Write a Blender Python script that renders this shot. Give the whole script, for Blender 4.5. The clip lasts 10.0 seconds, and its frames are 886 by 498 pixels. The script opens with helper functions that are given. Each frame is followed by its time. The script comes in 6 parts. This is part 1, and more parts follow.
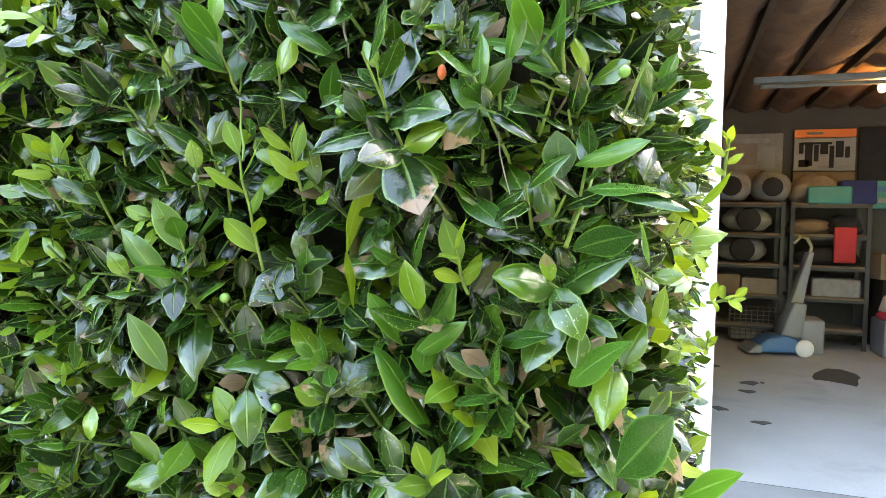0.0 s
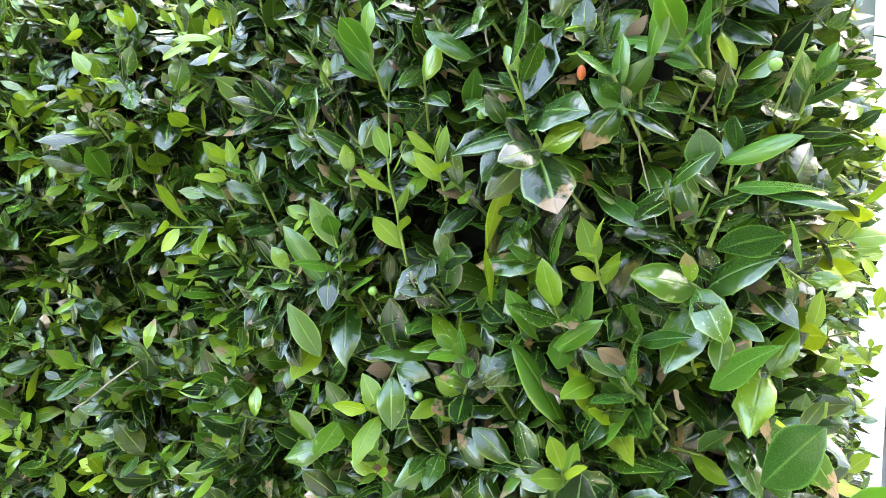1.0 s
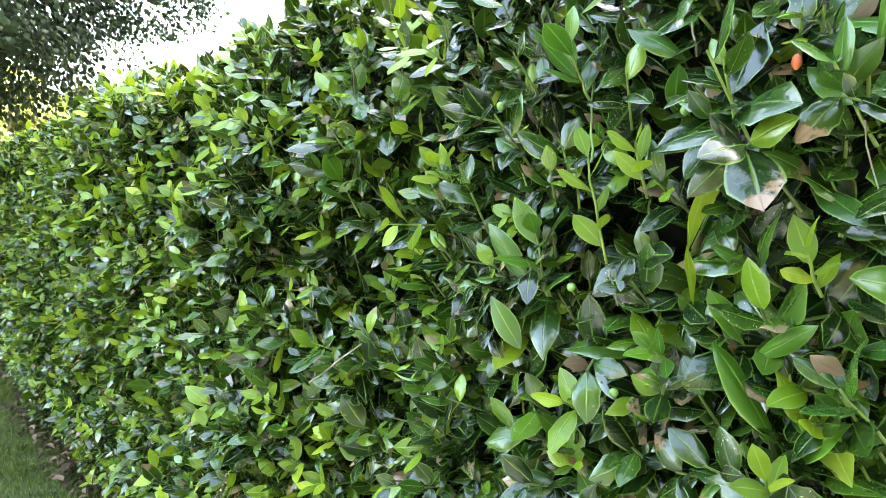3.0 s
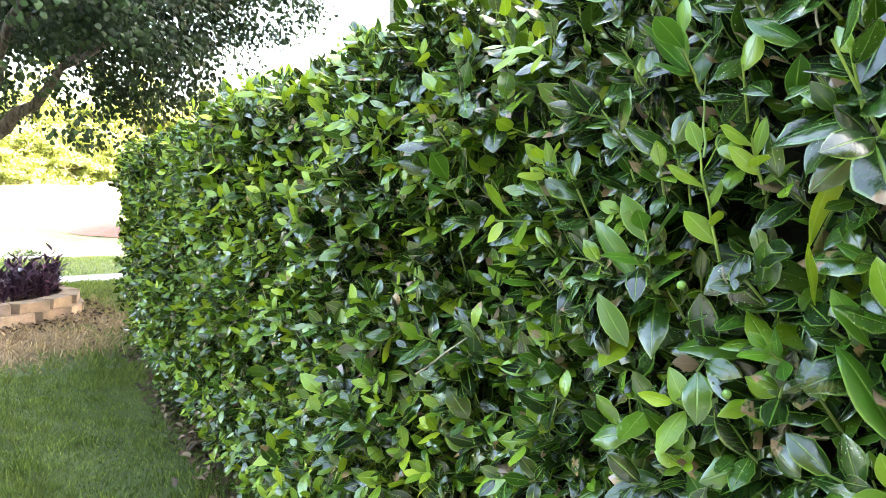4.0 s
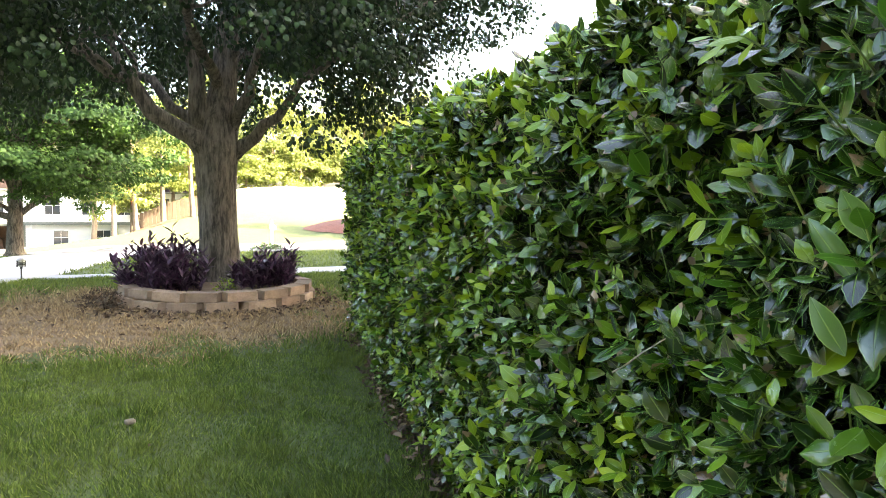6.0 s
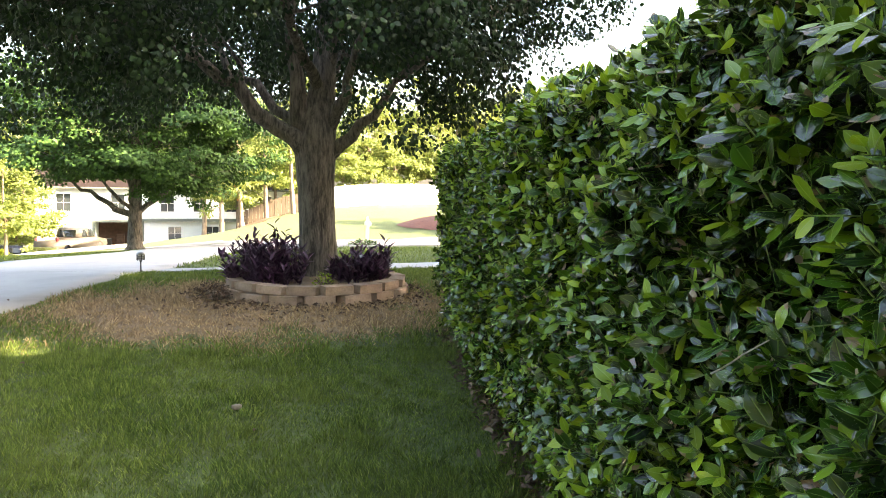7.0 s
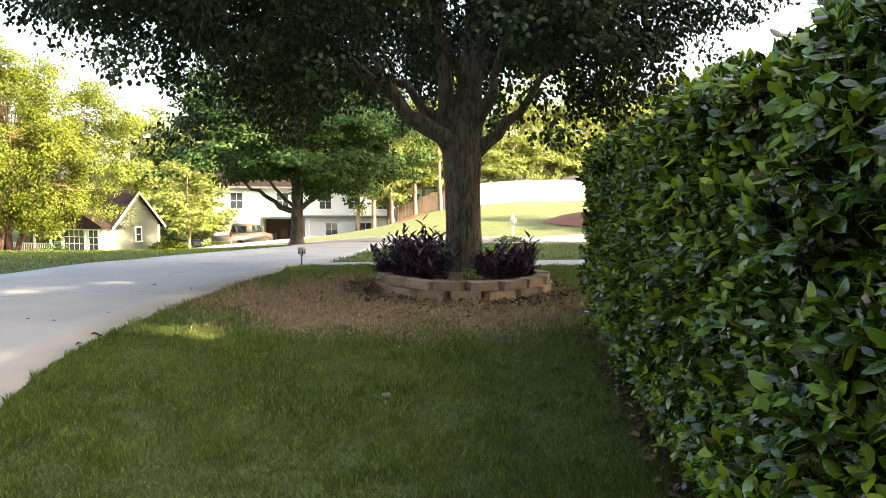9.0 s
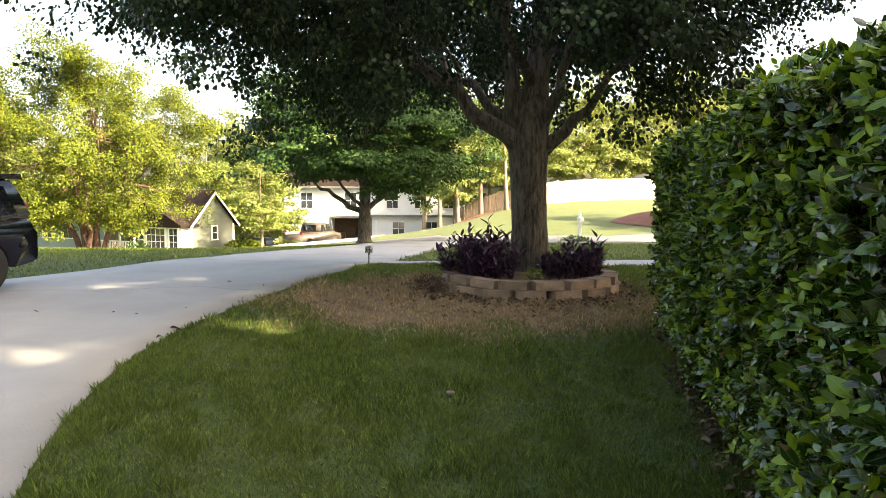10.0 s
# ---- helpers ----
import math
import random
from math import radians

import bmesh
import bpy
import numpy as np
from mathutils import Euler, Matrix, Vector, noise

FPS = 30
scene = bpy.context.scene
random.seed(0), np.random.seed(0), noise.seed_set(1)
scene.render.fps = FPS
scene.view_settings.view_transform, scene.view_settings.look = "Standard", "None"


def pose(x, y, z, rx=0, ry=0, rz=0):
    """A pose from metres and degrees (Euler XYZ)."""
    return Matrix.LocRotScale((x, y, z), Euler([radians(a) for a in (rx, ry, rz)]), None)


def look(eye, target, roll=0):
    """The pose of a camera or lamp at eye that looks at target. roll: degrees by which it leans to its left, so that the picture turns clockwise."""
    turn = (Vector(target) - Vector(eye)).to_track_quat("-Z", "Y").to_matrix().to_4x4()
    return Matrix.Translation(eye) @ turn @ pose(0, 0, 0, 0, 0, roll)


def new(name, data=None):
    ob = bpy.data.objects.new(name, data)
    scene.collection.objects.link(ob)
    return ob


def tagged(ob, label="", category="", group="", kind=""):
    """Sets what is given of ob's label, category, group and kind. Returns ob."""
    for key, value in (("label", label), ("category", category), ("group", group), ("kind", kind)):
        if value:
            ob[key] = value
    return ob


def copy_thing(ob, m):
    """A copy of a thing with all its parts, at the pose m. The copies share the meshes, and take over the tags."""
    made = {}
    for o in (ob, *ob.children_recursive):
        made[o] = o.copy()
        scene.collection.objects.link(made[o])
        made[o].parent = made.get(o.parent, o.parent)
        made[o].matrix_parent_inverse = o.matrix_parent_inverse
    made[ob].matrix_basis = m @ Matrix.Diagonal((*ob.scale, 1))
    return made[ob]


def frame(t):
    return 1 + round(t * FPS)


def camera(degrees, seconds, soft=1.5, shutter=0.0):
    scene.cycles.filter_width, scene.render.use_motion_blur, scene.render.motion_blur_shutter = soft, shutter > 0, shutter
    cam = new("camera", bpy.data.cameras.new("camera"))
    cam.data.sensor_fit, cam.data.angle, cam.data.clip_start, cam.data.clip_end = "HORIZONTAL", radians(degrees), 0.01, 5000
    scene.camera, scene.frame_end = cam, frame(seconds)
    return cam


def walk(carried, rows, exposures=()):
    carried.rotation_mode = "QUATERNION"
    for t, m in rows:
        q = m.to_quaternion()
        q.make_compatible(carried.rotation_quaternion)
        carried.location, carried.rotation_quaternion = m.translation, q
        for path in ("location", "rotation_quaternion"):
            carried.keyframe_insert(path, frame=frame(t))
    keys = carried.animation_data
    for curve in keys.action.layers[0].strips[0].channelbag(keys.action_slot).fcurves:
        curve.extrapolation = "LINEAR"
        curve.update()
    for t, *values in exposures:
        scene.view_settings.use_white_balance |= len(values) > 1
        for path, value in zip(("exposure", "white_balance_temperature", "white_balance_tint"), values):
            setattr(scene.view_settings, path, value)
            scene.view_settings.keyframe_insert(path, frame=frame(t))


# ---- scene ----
cam = camera(67.0, 10.0, soft=0.6)
PATH = [
    (0, (0.031, 0.341, 1.221), (1.919, 0.996, 1.143), 1.2),
    (0.5, (0.023, 0.338, 1.217), (1.835, 1.181, 1.146), 1.5),
    (1, (0.014, 0.333, 1.22), (1.728, 1.36, 1.132), 1.4),
    (1.5, (0.009, 0.33, 1.22), (1.644, 1.478, 1.126), 1.4),
    (2, (0.005, 0.326, 1.22), (1.56, 1.58, 1.122), 1.4),
    (2.5, (0.0, 0.319, 1.217), (1.433, 1.711, 1.119), 1.6),
    (2.7, (0.0, 0.313, 1.215), (1.386, 1.752, 1.119), 1.7),
    (4, (-0.014, 0.298, 1.218), (1.059, 1.981, 1.096), 1.5),
    (4.5, (-0.017, 0.291, 1.219), (0.926, 2.05, 1.09), 1.4),
    (5, (-0.018, 0.282, 1.219), (0.785, 2.109, 1.084), 1.4),
    (5.5, (-0.021, 0.274, 1.22), (0.628, 2.16, 1.077), 1.2),
    (5.7, (-0.016, 0.269, 1.219), (0.582, 2.173, 1.077), 1.2),
    (7, (-0.021, 0.247, 1.22), (0.229, 2.225, 1.062), 0.9),
    (7.5, (-0.018, 0.244, 1.22), (0.12, 2.232, 1.058), 0.8),
    (8, (-0.019, 0.236, 1.223), (0.024, 2.229, 1.057), 0.6),
    (8.5, (-0.017, 0.233, 1.222), (-0.09, 2.225, 1.052), 0.6),
    (9, (-0.017, 0.227, 1.224), (-0.198, 2.211, 1.051), 0.4),
    (9.5, (-0.011, 0.227, 1.222), (-0.292, 2.199, 1.047), 0.3),
    (10, (-0.011, 0.22, 1.221), (-0.386, 2.176, 1.045), 0.2),
]
EXPOSURES = [(0.0, 5.05, 7700, 10), (1.5, 5.2, 7600, 10), (2.5, 5.2, 7500, 10), (4.0, 4.95, 7400, 10), (5.0, 4.45, 7400, 10), (5.5, 4.2, 7400, 10), (7.5, 3.35, 7600, 10), (10.0, 2.65, 7900, 10)]
walk(cam, [(t, look(eye, target, roll)) for t, eye, target, roll in PATH], exposures=EXPOSURES)

# ---- world, sun ----
SUN_AZ, SUN_EL = radians(-13.0), radians(33.0)      # behind the house
world = bpy.data.worlds.new("sky")
scene.world = world
world.use_nodes = True
wn = world.node_tree.nodes
sky = wn.new("ShaderNodeTexSky")
sky.sky_type, sky.sun_disc = "NISHITA", False
sky.sun_elevation, sky.sun_rotation = SUN_EL, radians(90.0) - SUN_AZ
sky.dust_density, sky.air_density, sky.ozone_density = 5.0, 1.0, 0.5
wn["Background"].inputs["Strength"].default_value = 0.15
world.node_tree.links.new(sky.outputs["Color"], wn["Background"].inputs["Color"])
sun_dir = Vector((math.cos(SUN_EL) * math.cos(SUN_AZ), math.cos(SUN_EL) * math.sin(SUN_AZ), math.sin(SUN_EL)))
sun_data = bpy.data.lights.new("sun", "SUN")
sun_data.energy, sun_data.angle, sun_data.color = 5.0, radians(0.6), (1.0, 0.86, 0.62)
sun = new("sun", sun_data)
sun.matrix_world = look(sun_dir * 60, (0, 0, 0))
tagged(sun, kind="structure")

# ---- mesh helpers ----
rng = np.random.default_rng(7)


def smooth01(a, b, v):
    u = np.clip((np.asarray(v, float) - a) / (b - a), 0, 1)
    return u * u * (3 - 2 * u)


def ground_z(x, y):
    x, y = np.asarray(x, float), np.asarray(y, float)
    z = -0.045 * np.clip(y - 9, 0, 21) * smooth01(9, 13, y)
    z = z + np.clip(y - 30, 0, 46) * 0.04 * smooth01(-12, 2, x)
    z = z - 1.5 * smooth01(-6, -14, x) * smooth01(36, 56, y)
    return z - np.clip(-6 - x, 0, 60) * 0.1 * smooth01(12, 32, y)


def gz(x, y):
    return float(ground_z(x, y))


def mesh_of(name, verts, faces, mats=(), uv=None, smooth=False, index=None):
    """A mesh from arrays: faces is (n, k), uv is per corner."""
    verts, faces = np.asarray(verts, np.float32), np.asarray(faces, np.int32)
    n, k = faces.shape
    me = bpy.data.meshes.new(name)
    me.vertices.add(len(verts))
    me.vertices.foreach_set("co", verts.ravel())
    me.loops.add(n * k)
    me.loops.foreach_set("vertex_index", faces.ravel())
    me.polygons.add(n)
    me.polygons.foreach_set("loop_start", np.arange(0, n * k, k, dtype=np.int32))
    if smooth:
        me.polygons.foreach_set("use_smooth", np.ones(n, bool))
    for m in mats:
        me.materials.append(m)
    if index is not None:
        me.polygons.foreach_set("material_index", np.asarray(index, np.int32))
    if uv is not None:
        me.uv_layers.new(name="UVMap").data.foreach_set("uv", np.asarray(uv, np.float32).ravel())
    me.update(calc_edges=True)
    me.validate()
    return me


def put(name, me, parent=None, label="", at=None):
    ob = new(name, me)
    if at is not None:
        ob.matrix_basis = at
    if parent is not None:
        ob.parent = parent
    if label:
        ob["label"] = label
    return ob


def empty(name, at=(0, 0, 0), rz=0.0):
    ob = new(name)
    ob.matrix_basis = pose(*at, 0, 0, rz)
    return ob


def part(name, bm, material, parent, label="", smooth=False):
    me = bpy.data.meshes.new(name)
    if smooth:
        for f in bm.faces:
            f.smooth = True
    bm.to_mesh(me)
    bm.free()
    if material:
        me.materials.append(material)
    return put(name, me, parent, label)


def box_bm(x0, x1, y0, y1, z0, z1, bevel=0.0, bm=None):
    own = bm is None
    if own:
        bm = bmesh.new()
    r = bmesh.ops.create_cube(bm, size=1.0, matrix=Matrix.LocRotScale(((x0 + x1) / 2, (y0 + y1) / 2, (z0 + z1) / 2), None, (abs(x1 - x0), abs(y1 - y0), abs(z1 - z0))))
    if bevel:
        es = list({e for v in r["verts"] for e in v.link_edges})
        bmesh.ops.bevel(bm, geom=es, offset=bevel, segments=2, affect="EDGES", profile=0.6)
    return bm


def prism_bm(outline, axis, a, b, bevel=0.0):
    """Extrudes a closed outline of (u, v) along an axis from a to b. axis 'x': (u, v) = (y, z); 'y': (x, z); 'z': (x, y)."""
    bm = bmesh.new()
    place = {"x": lambda u, v, w: (w, u, v), "y": lambda u, v, w: (u, w, v), "z": lambda u, v, w: (u, v, w)}[axis]
    lo = [bm.verts.new(place(u, v, a)) for u, v in outline]
    hi = [bm.verts.new(place(u, v, b)) for u, v in outline]
    n = len(outline)
    bm.faces.new(lo)
    bm.faces.new(hi[::-1])
    for i in range(n):
        bm.faces.new((lo[i], hi[i], hi[(i + 1) % n], lo[(i + 1) % n]))
    bmesh.ops.recalc_face_normals(bm, faces=bm.faces)
    if bevel:
        bmesh.ops.bevel(bm, geom=list(bm.edges), offset=bevel, segments=2, affect="EDGES", profile=0.6)
    return bm


def lathe_bm(profile, n=16, at=(0, 0, 0)):
    """Turns (radius, z) pairs about the z axis."""
    bm = bmesh.new()
    rings = []
    for r, z in profile:
        rings.append([bm.verts.new((at[0] + r * math.cos(2 * math.pi * i / n), at[1] + r * math.sin(2 * math.pi * i / n), at[2] + z)) for i in range(n)])
    for a, b in zip(rings, rings[1:]):
        for i in range(n):
            bm.faces.new((a[i], a[(i + 1) % n], b[(i + 1) % n], b[i]))
    bm.faces.new(rings[0][::-1])
    bm.faces.new(rings[-1])
    return bm


def tube_arrays(points, radii, n=8, wobble=0.0):
    """Verts and quads of a tapered tube along points."""
    P = np.asarray(points, float)
    T = np.gradient(P, axis=0)
    T /= np.linalg.norm(T, axis=1)[:, None] + 1e-9
    up = np.array([0.31, 0.2, 0.93]) if abs(T[0][2]) < 0.8 else np.array([1.0, 0.1, 0.0])
    U = np.cross(T, up)
    U /= np.linalg.norm(U, axis=1)[:, None] + 1e-9
    W = np.cross(T, U)
    a = np.arange(n) * 2 * math.pi / n
    R = np.asarray(radii, float)[:, None] * (1 + wobble * rng.standard_normal((len(P), n)))
    V = P[:, None, :] + R[:, :, None] * (np.cos(a)[None, :, None] * U[:, None, :] + np.sin(a)[None, :, None] * W[:, None, :])
    i, j = np.meshgrid(np.arange(len(P) - 1), np.arange(n), indexing="ij")
    q = np.stack([i * n + j, i * n + (j + 1) % n, (i + 1) * n + (j + 1) % n, (i + 1) * n + j], -1).reshape(-1, 4)
    return V.reshape(-1, 3), q


def join_arrays(pieces):
    vs, fs, k = [], [], 0
    for v, f in pieces:
        vs.append(v)
        fs.append(f + k)
        k += len(v)
    return np.concatenate(vs), np.concatenate(fs)


def unit(v):
    return v / (np.linalg.norm(v, axis=-1, keepdims=True) + 1e-9)


def blades(pos, along, facing, length, width, ns=5, na=3, curl=0.15, fold=0.35, shape=(0.55, 0.9), wave=0.0, bow=0.0, twist=0.0, teeth=0.0, point=0.0):
    """Leaf blades as arrays: pos, along, facing (N,3); returns verts, quads and corner uvs. shape: place of the widest part, fullness."""
    N = len(pos)
    Y = unit(along)
    Z = unit(facing - (facing * Y).sum(1)[:, None] * Y)
    X = np.cross(Y, Z)
    s = np.linspace(0, 1, ns)
    wide, full = shape
    p = math.log(0.5) / math.log(wide)
    half = np.sin(math.pi * s ** p) ** full
    half = half * (1 - point * np.clip((s - 0.66) / 0.34, 0, 1))
    half[0], half[-1] = 0.06, 0.02
    a = np.linspace(-1, 1, na)
    length, width = np.broadcast_to(length, N).astype(float), np.broadcast_to(width, N).astype(float)
    curl, fold = np.broadcast_to(curl, N).astype(float), np.broadcast_to(fold, N).astype(float)
    lx = (width / 2)[:, None, None] * half[None, :, None] * a[None, None, :]
    if teeth:
        rag = 1 + np.clip(teeth * rng.standard_normal((N, ns, na)), -0.5, 0.3) + teeth * 0.8 * (np.arange(ns) % 2 - 0.5)[None, :, None]
        lx = np.where(np.abs(a)[None, None, :] > 0.99, lx * rag, lx)
    ly = np.broadcast_to(length[:, None, None] * s[None, :, None], lx.shape)
    lz = fold[:, None, None] * (np.abs(lx) - bow * np.abs(lx) * np.abs(a)[None, None, :]) - curl[:, None, None] * length[:, None, None] * (s ** 2)[None, :, None]
    if twist:
        tw = rng.normal(0, twist, (N, 1, 1)) * s[None, :, None]
        lx, lz = lx * np.cos(tw) - lz * np.sin(tw) * 0.3, lz + lx * np.sin(tw)
    if wave:
        ph = rng.uniform(0, 6.28, (N, 1, 1))
        lz = lz + wave * length[:, None, None] * np.sin(ph + 9 * s[None, :, None]) * np.abs(a)[None, None, :]
    V = pos[:, None, None, :] + lx[..., None] * X[:, None, None, :] + ly[..., None] * Y[:, None, None, :] + lz[..., None] * Z[:, None, None, :]
    i, j = np.meshgrid(np.arange(ns - 1), np.arange(na - 1), indexing="ij")
    q = np.stack([i * na + j, i * na + j + 1, (i + 1) * na + j + 1, (i + 1) * na + j], -1).reshape(-1, 4)
    F = (q[None] + (np.arange(N) * ns * na)[:, None, None]).reshape(-1, 4)
    uvt = np.stack(np.broadcast_arrays((a[None, :] + 1) / 2, s[:, None]), -1).reshape(-1, 2)
    UV = np.broadcast_to(uvt[q.ravel()][None], (N, q.size, 2)).reshape(-1, 2)
    return V.reshape(-1, 3), F, UV


def join_blades(list_of):
    vs, fs, us, k = [], [], [], 0
    for v, f, u in list_of:
        vs.append(v), fs.append(f + k), us.append(u)
        k += len(v)
    return np.concatenate(vs), np.concatenate(fs), np.concatenate(us)


# ---- materials ----
def nodes_of(name):
    m = bpy.data.materials.new(name)
    m.use_nodes = True
    nt = m.node_tree
    return m, nt, nt.nodes["Principled BSDF"]


def mixrgb(nt, fac, a, b, blend="MIX"):
    n = nt.nodes.new("ShaderNodeMix")
    n.data_type, n.blend_type = "RGBA", blend
    for sock, val in ((n.inputs["Factor"], fac), (n.inputs[6], a), (n.inputs[7], b)):
        if isinstance(val, (int, float)):
            sock.default_value = val
        elif isinstance(val, tuple):
            sock.default_value = (*val, 1.0) if len(val) == 3 else val
        else:
            nt.links.new(val, sock)
    return n.outputs[2]


def calc(nt, op, a, b=0.0, c=0.0):
    n = nt.nodes.new("ShaderNodeMath")
    n.operation = op
    for i, v in enumerate((a, b, c)):
        if isinstance(v, (int, float)):
            n.inputs[i].default_value = v
        else:
            nt.links.new(v, n.inputs[i])
    return n.outputs[0]


def noise_of(nt, scale, detail=4.0, rough=0.55, vec=None, kind="Object"):
    if vec is None:
        vec = nt.nodes.new("ShaderNodeTexCoord").outputs[kind]
    n = nt.nodes.new("ShaderNodeTexNoise")
    n.inputs["Scale"].default_value, n.inputs["Detail"].default_value, n.inputs["Roughness"].default_value = scale, detail, rough
    nt.links.new(vec, n.inputs["Vector"])
    return n.outputs["Fac"]


def ramp(nt, fac, *stops):
    n = nt.nodes.new("ShaderNodeValToRGB")
    el = n.color_ramp.elements
    while len(el) < len(stops):
        el.new(0.5)
    for e, (p, c) in zip(el, stops):
        e.position = p
        e.color = (*c, 1.0) if isinstance(c, tuple) else (c, c, c, 1.0)
    nt.links.new(fac, n.inputs["Fac"])
    return n.outputs["Color"]


def bump(nt, bs, height, strength=0.3, dist=0.01):
    n = nt.nodes.new("ShaderNodeBump")
    n.inputs["Strength"].default_value, n.inputs["Distance"].default_value = strength, dist
    nt.links.new(height, n.inputs["Height"])
    nt.links.new(n.outputs["Normal"], bs.inputs["Normal"])


def rand_of(nt):
    a = nt.nodes.new("ShaderNodeNewGeometry").outputs["Random Per Island"]
    b = nt.nodes.new("ShaderNodeObjectInfo").outputs["Random"]
    return calc(nt, "FRACT", calc(nt, "ADD", a, b))


def surface(name, c1, c2, scale=4.0, rough=0.7, fine=60.0, bumpy=0.3, dist=0.004, metal=0.0, vary=0.0, spec=0.5, stain=None, stain_scale=1.2, stain_at=0.6):
    """A worn surface: two colours mixed by coarse and fine noise, relief, and stains where asked for."""
    m, nt, bs = nodes_of(name)
    co, fi = noise_of(nt, scale), noise_of(nt, fine, 6.0, 0.65)
    f = calc(nt, "ADD", calc(nt, "MULTIPLY", co, 0.6), calc(nt, "MULTIPLY", fi, 0.4))
    col = ramp(nt, f, (0.3, c1), (0.7, c2))
    if vary:
        r = rand_of(nt)
        h = nt.nodes.new("ShaderNodeHueSaturation")
        nt.links.new(calc(nt, "ADD", calc(nt, "MULTIPLY", r, 2 * vary), 1 - vary), h.inputs["Value"])
        nt.links.new(col, h.inputs["Color"])
        col = h.outputs["Color"]
    if stain:
        sfac = ramp(nt, noise_of(nt, stain_scale, 5.0, 0.6), (stain_at, 0.0), (min(1.0, stain_at + 0.18), 1.0))
        col = mixrgb(nt, sfac, col, stain)
    nt.links.new(col, bs.inputs["Base Color"])
    bs.inputs["Roughness"].default_value, bs.inputs["Metallic"].default_value = rough, metal
    bs.inputs["Specular IOR Level"].default_value = spec
    if bumpy:
        bump(nt, bs, f, bumpy, dist)
    return m


def leaf_material(name, dark, mid, light, rough=0.3, rib=(0.3, 0.42, 0.1), spots=0.0, trans=0.25, edge=0.0, brown=(0.2, 0.12, 0.06), wilt=0.0, gloss=0.5, wax=0.0, wavy=0.0, veins=False, drift=None, ripple=75.0):
    """Foliage: colour by leaf, a pale midrib and side veins, specks, browned tips, and light through the blade."""
    m, nt, bs = nodes_of(name)
    r = rand_of(nt)
    col = ramp(nt, r, (0.0, dark), (0.3, tuple(0.72 * a + 0.28 * b for a, b in zip(dark, mid))), (0.68, mid), (1.0, light))
    uvn = nt.nodes.new("ShaderNodeTexCoord").outputs["UV"]
    sep = nt.nodes.new("ShaderNodeSeparateXYZ")
    nt.links.new(uvn, sep.inputs[0])
    u, v = sep.outputs[0], sep.outputs[1]
    off = calc(nt, "ABSOLUTE", calc(nt, "SUBTRACT", u, 0.5))
    ribf = ramp(nt, off, (0.012, 1.0), (0.045, 0.0))
    wv = calc(nt, "SINE", calc(nt, "MULTIPLY", calc(nt, "SUBTRACT", v, calc(nt, "MULTIPLY", off, 0.45)), 62.0))
    vein = ramp(nt, calc(nt, "MULTIPLY", calc(nt, "ADD", wv, 1.0), 0.5), (0.9, 0.0), (1.0, 1.0))
    col = mixrgb(nt, calc(nt, "MULTIPLY", ribf, 0.6), col, rib)
    col = mixrgb(nt, calc(nt, "MULTIPLY", vein, 0.09 if veins else 0.03), col, rib)
    blot = noise_of(nt, 38.0, 3.0, 0.6)
    col = mixrgb(nt, calc(nt, "MULTIPLY", blot, 0.35), col, mixrgb(nt, 0.5, col, dark))
    if edge:
        col = mixrgb(nt, calc(nt, "MULTIPLY", ramp(nt, off, (0.435, 0.0), (0.475, 1.0)), edge), col, rib)
    if drift:
        col = mixrgb(nt, calc(nt, "MULTIPLY", ramp(nt, noise_of(nt, 1.1, 4.0, 0.65), (0.42, 0.0), (0.72, 1.0)), 0.55), col, drift)
    if spots:
        sp = ramp(nt, noise_of(nt, 420.0, 2.0, 0.7), (0.66, 0.0), (0.7, 1.0))
        pick = ramp(nt, calc(nt, "FRACT", calc(nt, "MULTIPLY", r, 7.13)), (0.6, 0.0), (0.75, 1.0))
        col = mixrgb(nt, calc(nt, "MULTIPLY", calc(nt, "MULTIPLY", sp, pick), spots), col, (0.42, 0.46, 0.33))
    if wilt:
        tip = calc(nt, "ADD", calc(nt, "MULTIPLY", v, 0.55), calc(nt, "MULTIPLY", noise_of(nt, 60.0, 4.0, 0.6), 0.7))
        pick = ramp(nt, calc(nt, "FRACT", calc(nt, "MULTIPLY", r, 13.7)), (1 - wilt, 0.0), (1 - wilt + 0.03, 1.0))
        col = mixrgb(nt, calc(nt, "MULTIPLY", pick, ramp(nt, tip, (0.72, 0.0), (0.78, 1.0))), col, brown)
    nt.links.new(col, bs.inputs["Base Color"])
    rg = calc(nt, "ADD", rough - 0.08, calc(nt, "MULTIPLY", noise_of(nt, 90.0, 3.0), 0.2))
    nt.links.new(rg, bs.inputs["Roughness"])
    bs.inputs["Specular IOR Level"].default_value = gloss
    bs.inputs["Coat Weight"].default_value, bs.inputs["Coat Roughness"].default_value = wax, 0.1
    h = calc(nt, "ADD", calc(nt, "MULTIPLY", ribf, -1.0), calc(nt, "MULTIPLY", vein, -0.35 if veins else 0.0))
    if wavy:
        h = calc(nt, "ADD", h, calc(nt, "MULTIPLY", noise_of(nt, ripple, 2.0, 0.5), wavy))
    bump(nt, bs, h, 0.5 if wavy else 0.35, 0.0012)
